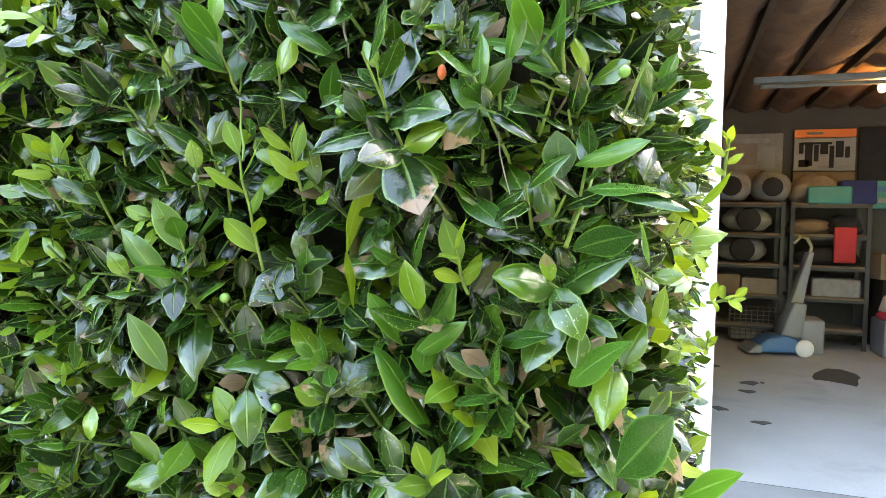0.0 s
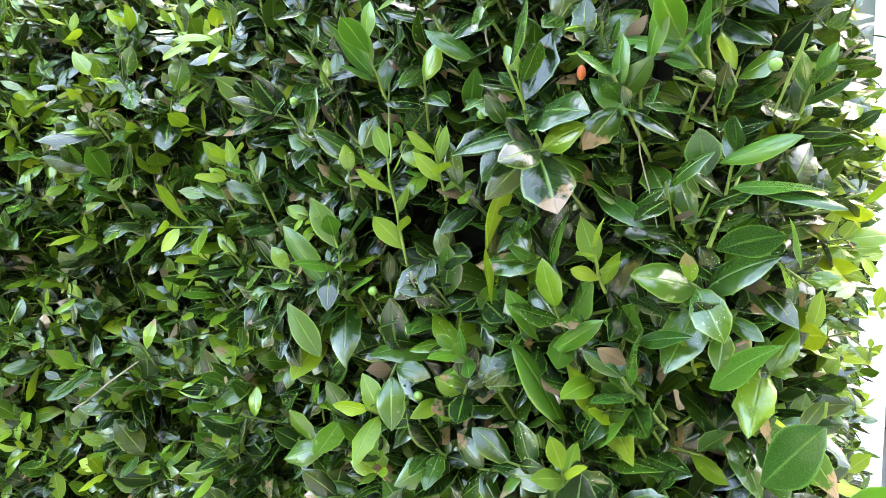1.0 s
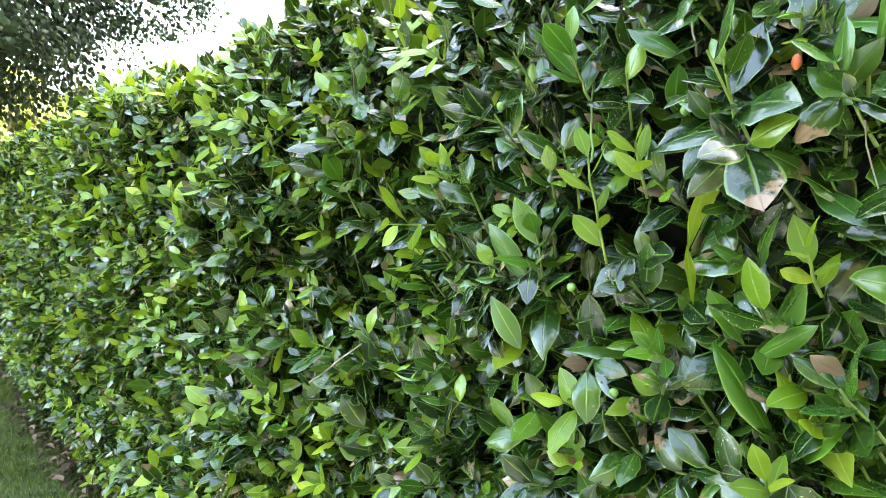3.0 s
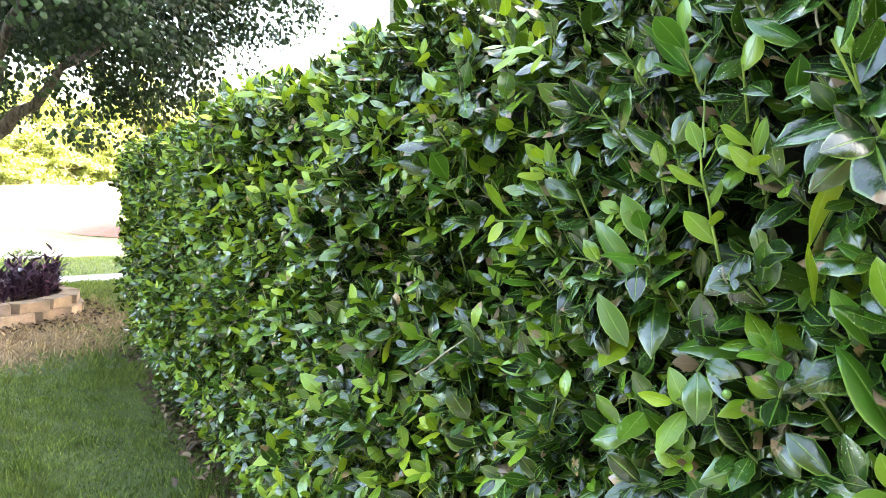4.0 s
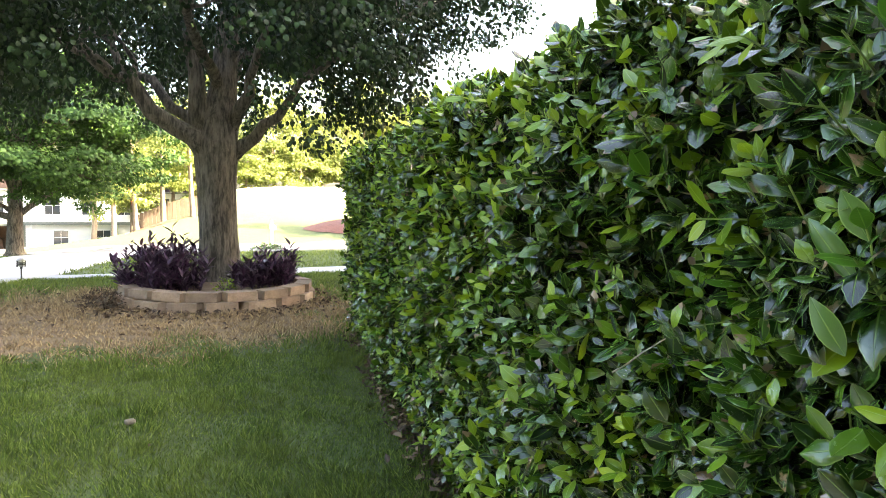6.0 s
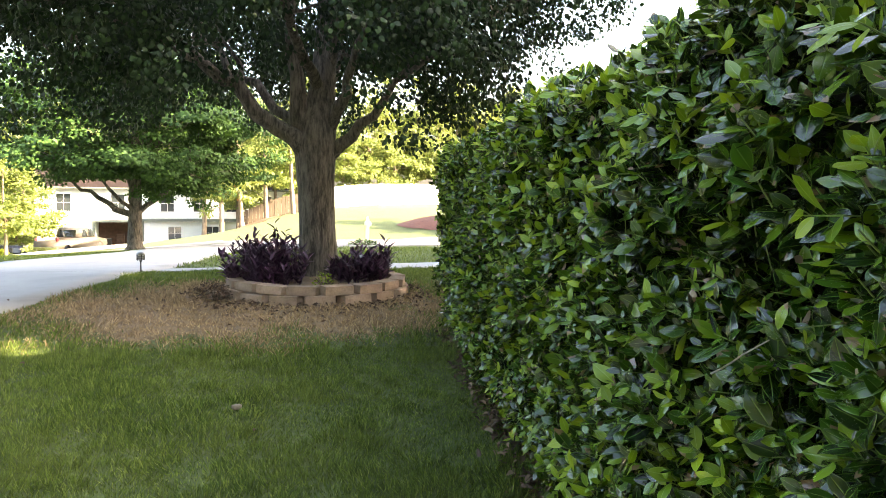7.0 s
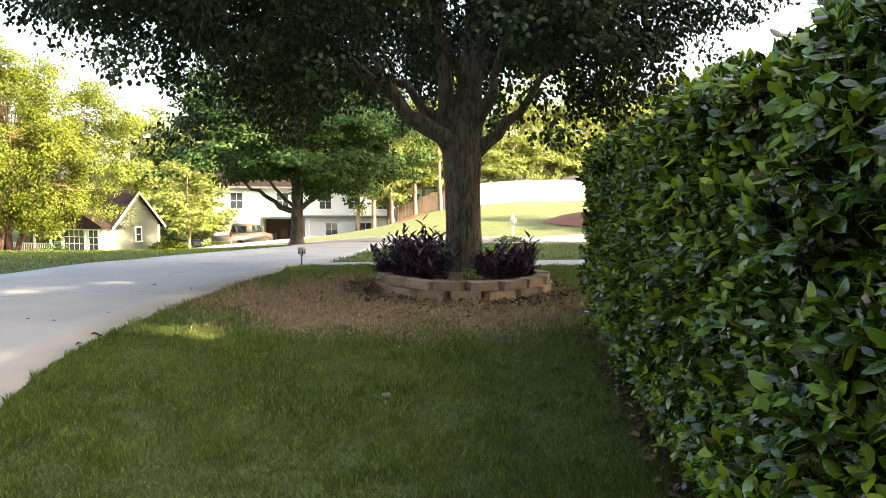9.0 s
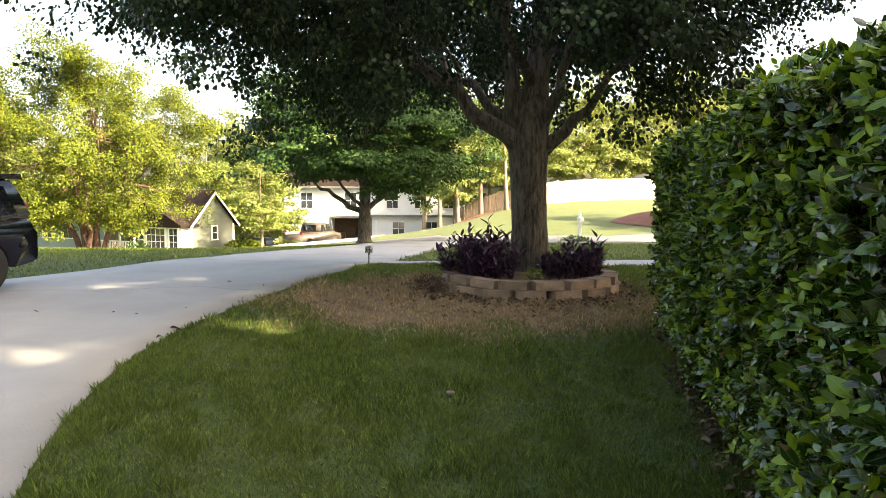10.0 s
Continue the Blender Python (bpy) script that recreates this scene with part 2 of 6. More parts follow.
    if trans:
        tr = nt.nodes.new("ShaderNodeBsdfTranslucent")
        nt.links.new(mixrgb(nt, 0.5, col, light), tr.inputs["Color"])
        mx = nt.nodes.new("ShaderNodeMixShader")
        mx.inputs[0].default_value = trans
        nt.links.new(bs.outputs[0], mx.inputs[1])
        nt.links.new(tr.outputs[0], mx.inputs[2])
        nt.links.new(mx.outputs[0], nt.nodes["Material Output"].inputs["Surface"])
    return m


def bark_material(name, c1, c2):
    m, nt, bs = nodes_of(name)
    mp = nt.nodes.new("ShaderNodeMapping")
    mp.inputs["Scale"].default_value = (1.0, 1.0, 0.2)
    nt.links.new(nt.nodes.new("ShaderNodeTexCoord").outputs["Object"], mp.inputs["Vector"])
    a = noise_of(nt, 24.0, 6.0, 0.7, mp.outputs[0])
    b = noise_of(nt, 3.0, 4.0, 0.6)
    f = calc(nt, "ADD", calc(nt, "MULTIPLY", a, 0.8), calc(nt, "MULTIPLY", b, 0.2))
    nt.links.new(ramp(nt, f, (0.41, c1), (0.59, c2)), bs.inputs["Base Color"])
    bs.inputs["Roughness"].default_value = 0.95
    bump(nt, bs, f, 1.0, 0.035)
    return m


def glass_material(name, tint, rough=0.05):
    m, nt, bs = nodes_of(name)
    nt.links.new(ramp(nt, noise_of(nt, 1.5), (0.3, tint), (0.7, tuple(c * 1.3 for c in tint))), bs.inputs["Base Color"])
    bs.inputs["Roughness"].default_value = rough
    bs.inputs["Coat Weight"].default_value = 0.5
    return m


M_HOLLY = leaf_material("holly_leaf", (0.005, 0.018, 0.003), (0.026, 0.08, 0.006), (0.14, 0.245, 0.015), rough=0.22, rib=(0.15, 0.25, 0.05), spots=0.75, trans=0.1, edge=0.5, wilt=0.09, brown=(0.19, 0.125, 0.075), gloss=0.52, wax=0.2, wavy=2.2)
# holly leaf again, darker: old leaves with the near end's shade put in
M_SHADED_OLD = leaf_material("shaded_old_leaf", (0.004, 0.014, 0.003), (0.016, 0.05, 0.006), (0.045, 0.11, 0.011), rough=0.22, rib=(0.1, 0.19, 0.04), spots=0.85, trans=0.06, edge=0.5, wilt=0.1, brown=(0.19, 0.125, 0.075), gloss=0.6, wax=0.2, wavy=2.2)
M_NEW = leaf_material("young_holly_leaf", (0.1, 0.2, 0.008), (0.19, 0.3, 0.01), (0.33, 0.42, 0.018), rough=0.35, rib=(0.35, 0.48, 0.12), trans=0.35, edge=0.3, wavy=4.0)
M_DEAD = leaf_material("dead_leaf", (0.09, 0.06, 0.035), (0.17, 0.12, 0.075), (0.31, 0.24, 0.165), rough=0.75, rib=(0.15, 0.1, 0.06), trans=0.1)
M_LITTER = leaf_material("leaf_litter", (0.035, 0.022, 0.014), (0.1, 0.062, 0.038), (0.24, 0.17, 0.11), rough=0.85, rib=(0.1, 0.07, 0.05), trans=0.0)
M_STEM = surface("green_stem", (0.1, 0.16, 0.03), (0.2, 0.28, 0.06), 40, 0.5, 300, 0.2, 0.001)
M_TWIG = surface("grey_twig", (0.09, 0.07, 0.05), (0.2, 0.17, 0.13), 40, 0.85, 300, 0.4, 0.001)
# near-black, so that the shade between the leaves is painted in
M_CORE = surface("hedge_inner_shade", (0.002, 0.003, 0.0015), (0.008, 0.009, 0.004), 18, 0.95, 90, 0.6, 0.02)
M_LAWN = surface("lawn_soil", (0.028, 0.045, 0.01), (0.075, 0.098, 0.022), 2.0, 0.95, 60, 0.5, 0.02)
M_CONC = surface("concrete", (0.24, 0.245, 0.248), (0.38, 0.376, 0.37), 0.9, 0.85, 110, 0.35, 0.003, stain=(0.22, 0.215, 0.21), stain_scale=0.45, stain_at=0.52)
M_SLAB = surface("garage_slab", (0.36, 0.37, 0.38), (0.52, 0.52, 0.52), 1.4, 0.6, 90, 0.15, 0.002, stain=(0.26, 0.26, 0.265), stain_scale=1.1, stain_at=0.56)
M_ASPH = surface("asphalt", (0.09, 0.09, 0.095), (0.14, 0.14, 0.145), 1.0, 0.9, 120, 0.4, 0.004)
M_BARK = bark_material("bark", (0.03, 0.026, 0.022), (0.145, 0.128, 0.106))
M_REDBARK = bark_material("reddish_bark", (0.045, 0.026, 0.02), (0.17, 0.1, 0.075))
M_BLOCK = surface("tan_block", (0.14, 0.1, 0.074), (0.32, 0.235, 0.172), 7, 0.95, 70, 0.8, 0.008, vary=0.22, stain=(0.1, 0.085, 0.065), stain_scale=3, stain_at=0.55)
M_SOIL = surface("bare_soil", (0.075, 0.05, 0.028), (0.23, 0.16, 0.09), 5, 0.95, 80, 0.8, 0.02)
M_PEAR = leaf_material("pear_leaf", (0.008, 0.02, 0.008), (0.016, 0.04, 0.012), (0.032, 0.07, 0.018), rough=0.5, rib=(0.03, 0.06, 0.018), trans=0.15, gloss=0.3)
M_MAPLE = leaf_material("maple_leaf", (0.019, 0.052, 0.011), (0.04, 0.092, 0.017), (0.075, 0.145, 0.026), rough=0.6, rib=(0.06, 0.12, 0.03), trans=0.18, gloss=0.25)
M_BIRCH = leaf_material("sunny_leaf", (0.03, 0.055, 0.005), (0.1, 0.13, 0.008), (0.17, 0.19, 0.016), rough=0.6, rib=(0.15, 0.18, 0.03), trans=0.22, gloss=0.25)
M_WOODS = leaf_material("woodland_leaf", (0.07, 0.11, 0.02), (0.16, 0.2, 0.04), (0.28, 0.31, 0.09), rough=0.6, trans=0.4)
M_PURPLE = leaf_material("purple_leaf", (0.02, 0.01, 0.026), (0.05, 0.022, 0.058), (0.12, 0.05, 0.115), rough=0.4, rib=(0.12, 0.06, 0.1), trans=0.15)
M_GRASS = leaf_material("grass_blade", (0.016, 0.038, 0.007), (0.085, 0.142, 0.02), (0.26, 0.31, 0.07), rough=0.6, gloss=0.2, rib=(0.12, 0.2, 0.05), trans=0.25, drift=(0.14, 0.17, 0.04))
M_STRAW = leaf_material("dry_grass", (0.11, 0.07, 0.038), (0.3, 0.21, 0.11), (0.55, 0.42, 0.24), rough=0.8, rib=(0.2, 0.15, 0.1), trans=0.15)
M_WHITE = surface("white_paint", (0.72, 0.72, 0.7), (0.82, 0.82, 0.8), 1.5, 0.5, 90, 0.1, 0.001)
M_GREYW = surface("grey_siding_paint", (0.095, 0.11, 0.092), (0.135, 0.15, 0.128), 1.2, 0.7, 60, 0.15, 0.002)
M_ROOF = surface("shingle", (0.011, 0.008, 0.008), (0.025, 0.017, 0.0165), 2.0, 0.95, 30, 0.6, 0.02, spec=0.12)
M_MULCH = surface("red_mulch", (0.07, 0.026, 0.018), (0.18, 0.07, 0.045), 6, 0.95, 60, 0.8, 0.03)
M_BLACK = surface("black_metal", (0.012, 0.012, 0.013), (0.025, 0.025, 0.026), 8, 0.45, 80, 0.1, 0.001)

# ---- ground ----
def ground_sheet():
    xs = np.concatenate([np.linspace(-400, -60, 18)[:-1], np.linspace(-60, 40, 101)[:-1], np.linspace(40, 400, 19)])
    ys = np.concatenate([np.linspace(-400, -20, 18)[:-1], np.linspace(-20, 80, 101)[:-1], np.linspace(80, 500, 22)])
    X, Y = np.meshgrid(xs, ys, indexing="ij")
    V = np.stack([X, Y, ground_z(X, Y) - 0.012], -1).reshape(-1, 3)
    i, j = np.meshgrid(np.arange(len(xs) - 1), np.arange(len(ys) - 1), indexing="ij")
    n = len(ys)
    F = np.stack([i * n + j, (i + 1) * n + j, (i + 1) * n + j + 1, i * n + j + 1], -1).reshape(-1, 4)
    return tagged(put("ground", mesh_of("ground", V, F, [M_LAWN], smooth=True)), "lawn soil under short green grass", "ground", kind="structure")


ground_sheet()


def dense(line, steps=12):
    """A smooth line through points."""
    P = np.asarray(line, float)
    t = np.linspace(0, len(P) - 1, (len(P) - 1) * steps + 1)
    k = np.minimum(t.astype(int), len(P) - 2)
    f = (t - k)[:, None]
    Q = np.vstack([2 * P[0] - P[1], P, 2 * P[-1] - P[-2]])
    a, b, c, d = Q[k], Q[k + 1], Q[k + 2], Q[k + 3]
    return 0.5 * (2 * b + (c - a) * f + (2 * a - 5 * b + 4 * c - d) * f ** 2 + (3 * b - a - 3 * c + d) * f ** 3)


def ribbon(name, left, right, material, label, rise=0.02, depth=0.12, category="pavement", steps=12):
    """A slab between two edge lines of (x, y), laid on the ground, with its own thickness."""
    L, R = dense(left, steps), dense(right, steps)
    cols = 9
    f = np.linspace(0, 1, cols)
    XY = L[:, None, :] * (1 - f)[None, :, None] + R[:, None, :] * f[None, :, None]
    Z = ground_z(XY[..., 0], XY[..., 1]) + rise
    top = np.concatenate([XY, Z[..., None]], -1)
    first, last = top[:, :1].copy(), top[:, -1:].copy()
    first[..., 2] -= depth
    last[..., 2] -= depth
    grid = np.concatenate([first, top, last], 1)
    m, n = grid.shape[:2]
    i, j = np.meshgrid(np.arange(m - 1), np.arange(n - 1), indexing="ij")
    F = np.stack([i * n + j, (i + 1) * n + j, (i + 1) * n + j + 1, i * n + j + 1], -1).reshape(-1, 4)
    return tagged(put(name, mesh_of(name, grid.reshape(-1, 3), F, [material])), label, category, kind="structure")


drive_right = [(3.5, 0.3), (1.6, 0.28), (0.2, 0.26), (-1.2, 1.15), (-2.19, 2.46), (-2.8, 3.6), (-3.25, 4.9), (-3.44, 6.4), (-3.47, 7.8), (-3.42, 9.6), (-3.4, 11.6), (-3.45, 14.0), (-3.6, 18.0), (-3.4, 22.0), (-1.5, 24.6)]
drive_left = [(3.5, -6.6), (0.0, -6.6), (-4.0, -6.0), (-7.0, -3.0), (-8.0, 1.0), (-8.0, 4.5), (-7.75, 6.5), (-7.43, 7.75), (-6.97, 9.4), (-7.0, 11.4), (-7.25, 13.4), (-7.2, 16.0), (-7.0, 19.2), (-7.2, 22.5), (-10.0, 25.5)]
ribbon("driveway", drive_left, drive_right, M_CONC, "pale grey concrete driveway curving past the lawn", 0.012)
ribbon("sidewalk", [(-3.4, 12.7), (0.0, 14.2), (6.0, 17.4), (14.0, 21.4)], [(-3.4, 11.5), (0.0, 12.6), (6.0, 15.9), (14.0, 19.9)], M_CONC, "narrow pale concrete sidewalk crossing the lawn", 0.012)
ribbon("street", [(-60.0, 33.5), (-20.0, 31.8), (-0.3, 31.7), (4.2, 33.4), (24.0, 40.0)], [(-60.0, 26.5), (-12.0, 25.2), (-0.2, 24.8), (3.6, 28.4), (24.0, 35.5)], M_ASPH, "grey asphalt street beyond the lawn", 0.01, category="road")
ribbon("far_driveway", [(-16.5, 33.0), (-19.0, 48.0), (-22.0, 62.0)], [(-10.5, 33.0), (-12.5, 48.0), (-14.0, 62.0)], M_CONC, "sunlit concrete driveway of the white house", 0.02)
ribbon("garage_floor", [(3.5, -6.6), (8.9, -6.6)], [(3.5, 0.9), (8.9, 0.9)], M_SLAB, "bare concrete garage floor slab", 0.014)


# ---- hedge ----
HY0, HY1, HTOP, HBACK = 0.392, 6.25, 1.59, 2.0


def hedge_face(y, z):
    """x of the clipped face."""
    y, z = np.asarray(y, float), np.asarray(z, float)
    lump = 0.03 * np.sin(2.3 * y + 1.0) * np.sin(3.1 * z + 0.4) + 0.02 * np.sin(5.1 * y + 2.2 * z)
    turn = np.clip(0.59 - y, 0, 0.21)
    return 0.625 + 0.026 * y + lump + 0.22 - np.sqrt(0.0484 - turn ** 2) + 0.16 * smooth01(1.35, 1.75, z) ** 2 + 0.11 * smooth01(0.4, 0.0, z)


hedge = tagged(empty("hedge", (1.3, 3.2, 0)), "clipped evergreen holly hedge, glossy green leaves, beside the lawn", "hedge")
HOFF = np.array([1.3, 3.2, 0.0])


# a dark closed sheet behind the leaves, in place of shaded twigs
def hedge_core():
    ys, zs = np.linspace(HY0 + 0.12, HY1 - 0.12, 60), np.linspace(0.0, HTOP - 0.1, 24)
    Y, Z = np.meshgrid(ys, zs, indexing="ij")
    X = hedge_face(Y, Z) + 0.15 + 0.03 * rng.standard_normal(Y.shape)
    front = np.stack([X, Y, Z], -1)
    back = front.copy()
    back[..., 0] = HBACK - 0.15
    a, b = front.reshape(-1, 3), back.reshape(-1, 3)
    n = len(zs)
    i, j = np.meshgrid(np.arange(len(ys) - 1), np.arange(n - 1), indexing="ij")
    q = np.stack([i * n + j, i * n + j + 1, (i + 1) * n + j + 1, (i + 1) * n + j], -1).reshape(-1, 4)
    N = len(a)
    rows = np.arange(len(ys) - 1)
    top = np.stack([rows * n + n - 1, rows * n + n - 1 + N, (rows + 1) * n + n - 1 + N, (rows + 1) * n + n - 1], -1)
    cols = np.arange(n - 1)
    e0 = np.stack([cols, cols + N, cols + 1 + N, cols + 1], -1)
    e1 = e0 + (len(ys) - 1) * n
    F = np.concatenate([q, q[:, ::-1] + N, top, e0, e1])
    put("inner_growth", mesh_of("inner_growth", np.concatenate([a, b]) - HOFF, F, [M_CORE]), hedge, "near-black filler inside the hedge, its shade painted in")


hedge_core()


def shoots(base, axis, vigor, ns, na, wave, new_rate, size=1.0, teeth=0.0):
    """Leafy shoots: arrays of blades for mature, young and dead leaves, and stems."""
    N = len(base)
    axis = unit(axis)
    ref = np.where(np.abs(axis[:, 2:3]) < 0.8, np.array([[0, 0, 1.0]]), np.array([[1.0, 0, 0]]))
    U = unit(np.cross(axis, ref))
    W = np.cross(axis, U)
    slen = rng.uniform(0.04, 0.09, N) * vigor * size
    k = 7
    phase = rng.uniform(0, 6.28, N)
    young = rng.random(N) < new_rate
    mature, fresh, dead = [], [], []
    for i in range(k):
        f = (i + 0.4) / k
        ang = phase + i * 2.4
        rad = np.cos(ang)[:, None] * U + np.sin(ang)[:, None] * W
        open_ = rng.uniform(0.75, 1.25, N) * (1.15 - 0.5 * f)
        along = axis * np.cos(open_)[:, None] + rad * np.sin(open_)[:, None] + rng.normal(0, 0.12, (N, 3))
        facing = axis * np.sin(open_)[:, None] - rad * np.cos(open_)[:, None] + np.array([-0.25, 0, 0.7]) + rng.normal(0, 0.25, (N, 3))
        pos = base + axis * (slen * f)[:, None] + rad * 0.002
        isdead = (rng.random(N) < 0.026) & ~(young & (f > 0.35))
        ln = rng.uniform(0.03, 0.066, N) * np.where(isdead, 0.62, 1.0) * size * (1.0 - 0.3 * (f > 0.75)) * vigor ** 0.5
        wd = ln * rng.uniform(0.44, 0.6, N)
        keep = rng.random(N) < 0.92
        isnew = young & (f > 0.35)
        for sel, out in ((keep & ~isnew & ~isdead, mature), (keep & isnew, fresh), (keep & isdead, dead)):
            if sel.any():
                m = int(sel.sum())
                out.append(blades(pos[sel], along[sel], facing[sel], ln[sel], wd[sel], ns, na, rng.uniform(-0.1, 0.45, m), rng.uniform(0.15, 0.75, m), (0.5, 0.54), wave, 1.3, 0.35, teeth, 0.42))
    tips = base + axis * slen[:, None]
    return mature, fresh, dead, base, tips


def stems_arrays(a, b, r=0.0016):
    d = unit(b - a)
    u = unit(np.cross(d, np.array([0.3, 0.5, 0.8])))
    w = np.cross(d, u)
    ring = [u * math.cos(t) + w * math.sin(t) for t in (0, 2.09, 4.19)]
    V = np.stack([a + ring[0] * r, a + ring[1] * r, a + ring[2] * r, b + ring[0] * r * 0.6, b + ring[1] * r * 0.6, b + ring[2] * r * 0.6], 1).reshape(-1, 3)
    q = np.array([[0, 1, 4, 3], [1, 2, 5, 4], [2, 0, 3, 5]])
    F = (q[None] + (np.arange(len(a)) * 6)[:, None, None]).reshape(-1, 4)
    return V, F


def hedge_zone(y0, y1, face_density, ns, na, wave, grow, young=0.2, teeth=0.0, relief=0.09):
    """Shoots on face and top between two places along the hedge."""
    area = (y1 - y0) * HTOP
    n = int(area * face_density)
    y, z = rng.uniform(y0, y1, n), rng.uniform(0.02, HTOP, n) ** 1.0
    lump = np.array([noise.noise(Vector((7.7, b * 5.5, c * 6.5))) + 0.6 * noise.noise(Vector((4.0, b * 13, c * 14))) for b, c in zip(y, z)])
    sel = rng.random(n) < np.clip(0.85 + 0.7 * lump, 0.6, 1.0)
    sel &= rng.random(n) > 0.2 * smooth01(1.0, 0.6, y) * smooth01(0.9, 1.1, z)
    y, z, lump = y[sel], z[sel], lump[sel]
    n = len(y)
    depth = rng.exponential(0.045, n) - 0.028 - relief * lump
    x = hedge_face(y, z) + depth + 0.035 * smooth01(1.6, 1.2, y)
    base = np.stack([x, y, z], 1)
    axis = np.array([[-0.75, -0.05, 0.55]]) + rng.normal(0, 0.42, (n, 3)) + np.where(z > 1.45, 0.5, 0.0)[:, None] * np.array([[0.3, 0, 0.8]])
    nt = int((y1 - y0) * 0.85 * face_density * 0.6)
    ty = rng.uniform(y0, y1, nt)
    tx = hedge_face(ty, HTOP) + rng.uniform(0.0, 0.85, nt)
    top = np.stack([tx, ty, HTOP - 0.06 + rng.normal(0, 0.025, nt)], 1)
    taxis = np.array([[-0.15, 0, 1.0]]) + rng.normal(0, 0.35, (nt, 3))
    B, A = np.concatenate([base, top]), np.concatenate([axis, taxis])
    vig = np.where(rng.random(len(B)) < 0.12, 1.35, 1.0) * grow
    tall = (np.arange(len(B)) >= n) & (rng.random(len(B)) < 0.16)
    vig = np.where(tall, rng.uniform(1.5, 2.3, len(B)), vig)
    mature, fresh, dead, a, b = shoots(B, A, vig, ns, na, wave, young, 1.0, teeth)
    return mature, fresh, dead, [(a, b)]


def end_zone(y_at, sign, density, ns, na):
    n = int((HBACK - 0.7) * HTOP * density)
    x, z = rng.uniform(0.68, HBACK, n), rng.uniform(0.02, HTOP, n)
    y = y_at + sign * (rng.exponential(0.03, n) - 0.02) * -1 + 0.05 * smooth01(1.3, 1.7, z) * -sign + 0.02 * np.sin(5 * x + 3 * z)
    base = np.stack([x, y, z], 1)
    axis = np.array([[-0.3, 0.75 * sign, 0.55]]) + rng.normal(0, 0.4, (n, 3))
    mature, fresh, dead, a, b = shoots(base, axis, np.ones(n), ns, na, 0.0, 0.25)
    return mature, fresh, dead, [(a, b)]


def hedge_mass(zones, n_shaded=0, stem=0.0016):
    """The count of lowest leaves on a shoot drawn in the darker copy: old leaves, and shade."""
    groups = [("leaf_mass", M_HOLLY, "glossy dark green holly leaves", [b for z in zones for i, b in enumerate(z[0]) if i >= n_shaded]),
              ("old_leaf_mass", M_SHADED_OLD, "blackish green holly leaves, old and with shade put into their colour", [b for z in zones for i, b in enumerate(z[0]) if i < n_shaded]),
              ("young_leaf_mass", M_NEW, "bright yellow-green young leaves", [b for z in zones for b in z[1]]),
              ("dead_leaf_mass", M_DEAD, "dry brown leaves caught in the hedge", [b for z in zones for b in z[2]])]
    for name, mat_, label, bl in groups:
        if bl:
            v, f, u = join_blades(bl)
            tagged(put(name, mesh_of(name, v - HOFF, f, [mat_], u, True), hedge, label), kind="stuff")
    v, f = join_arrays([stems_arrays(p, q, stem) for z in zones for p, q in z[3]])
    tagged(put("stem_mass", mesh_of("stem_mass", v - HOFF, f, [M_STEM]), hedge, "thin green shoots"), kind="stuff")


# more dark leaves near, more young ones far: the hedge's light painted in
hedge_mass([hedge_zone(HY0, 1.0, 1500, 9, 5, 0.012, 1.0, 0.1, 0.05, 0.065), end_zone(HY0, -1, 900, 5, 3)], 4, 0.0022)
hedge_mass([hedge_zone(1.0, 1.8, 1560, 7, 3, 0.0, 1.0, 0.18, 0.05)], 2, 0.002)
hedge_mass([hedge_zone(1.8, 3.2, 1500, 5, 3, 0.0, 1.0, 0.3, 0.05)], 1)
hedge_mass([hedge_zone(3.2, HY1, 1000, 5, 2, 0.0, 1.08, 0.3), end_zone(HY1, 1, 300, 4, 2)])


# ---- trees ----
def limb_path(a, b, sag=0.12, n=7, wob=0.05):
    a, b = np.asarray(a, float), np.asarray(b, float)
    t = np.linspace(0, 1, n)[:, None]
    L = np.linalg.norm(b - a)
    P = a * (1 - t) + b * t
    P[:, 2] += sag * L * np.sin(math.pi * t[:, 0]) * -1
    P[1:-1] += rng.normal(0, wob * L * 0.4, (n - 2, 3))
    return P


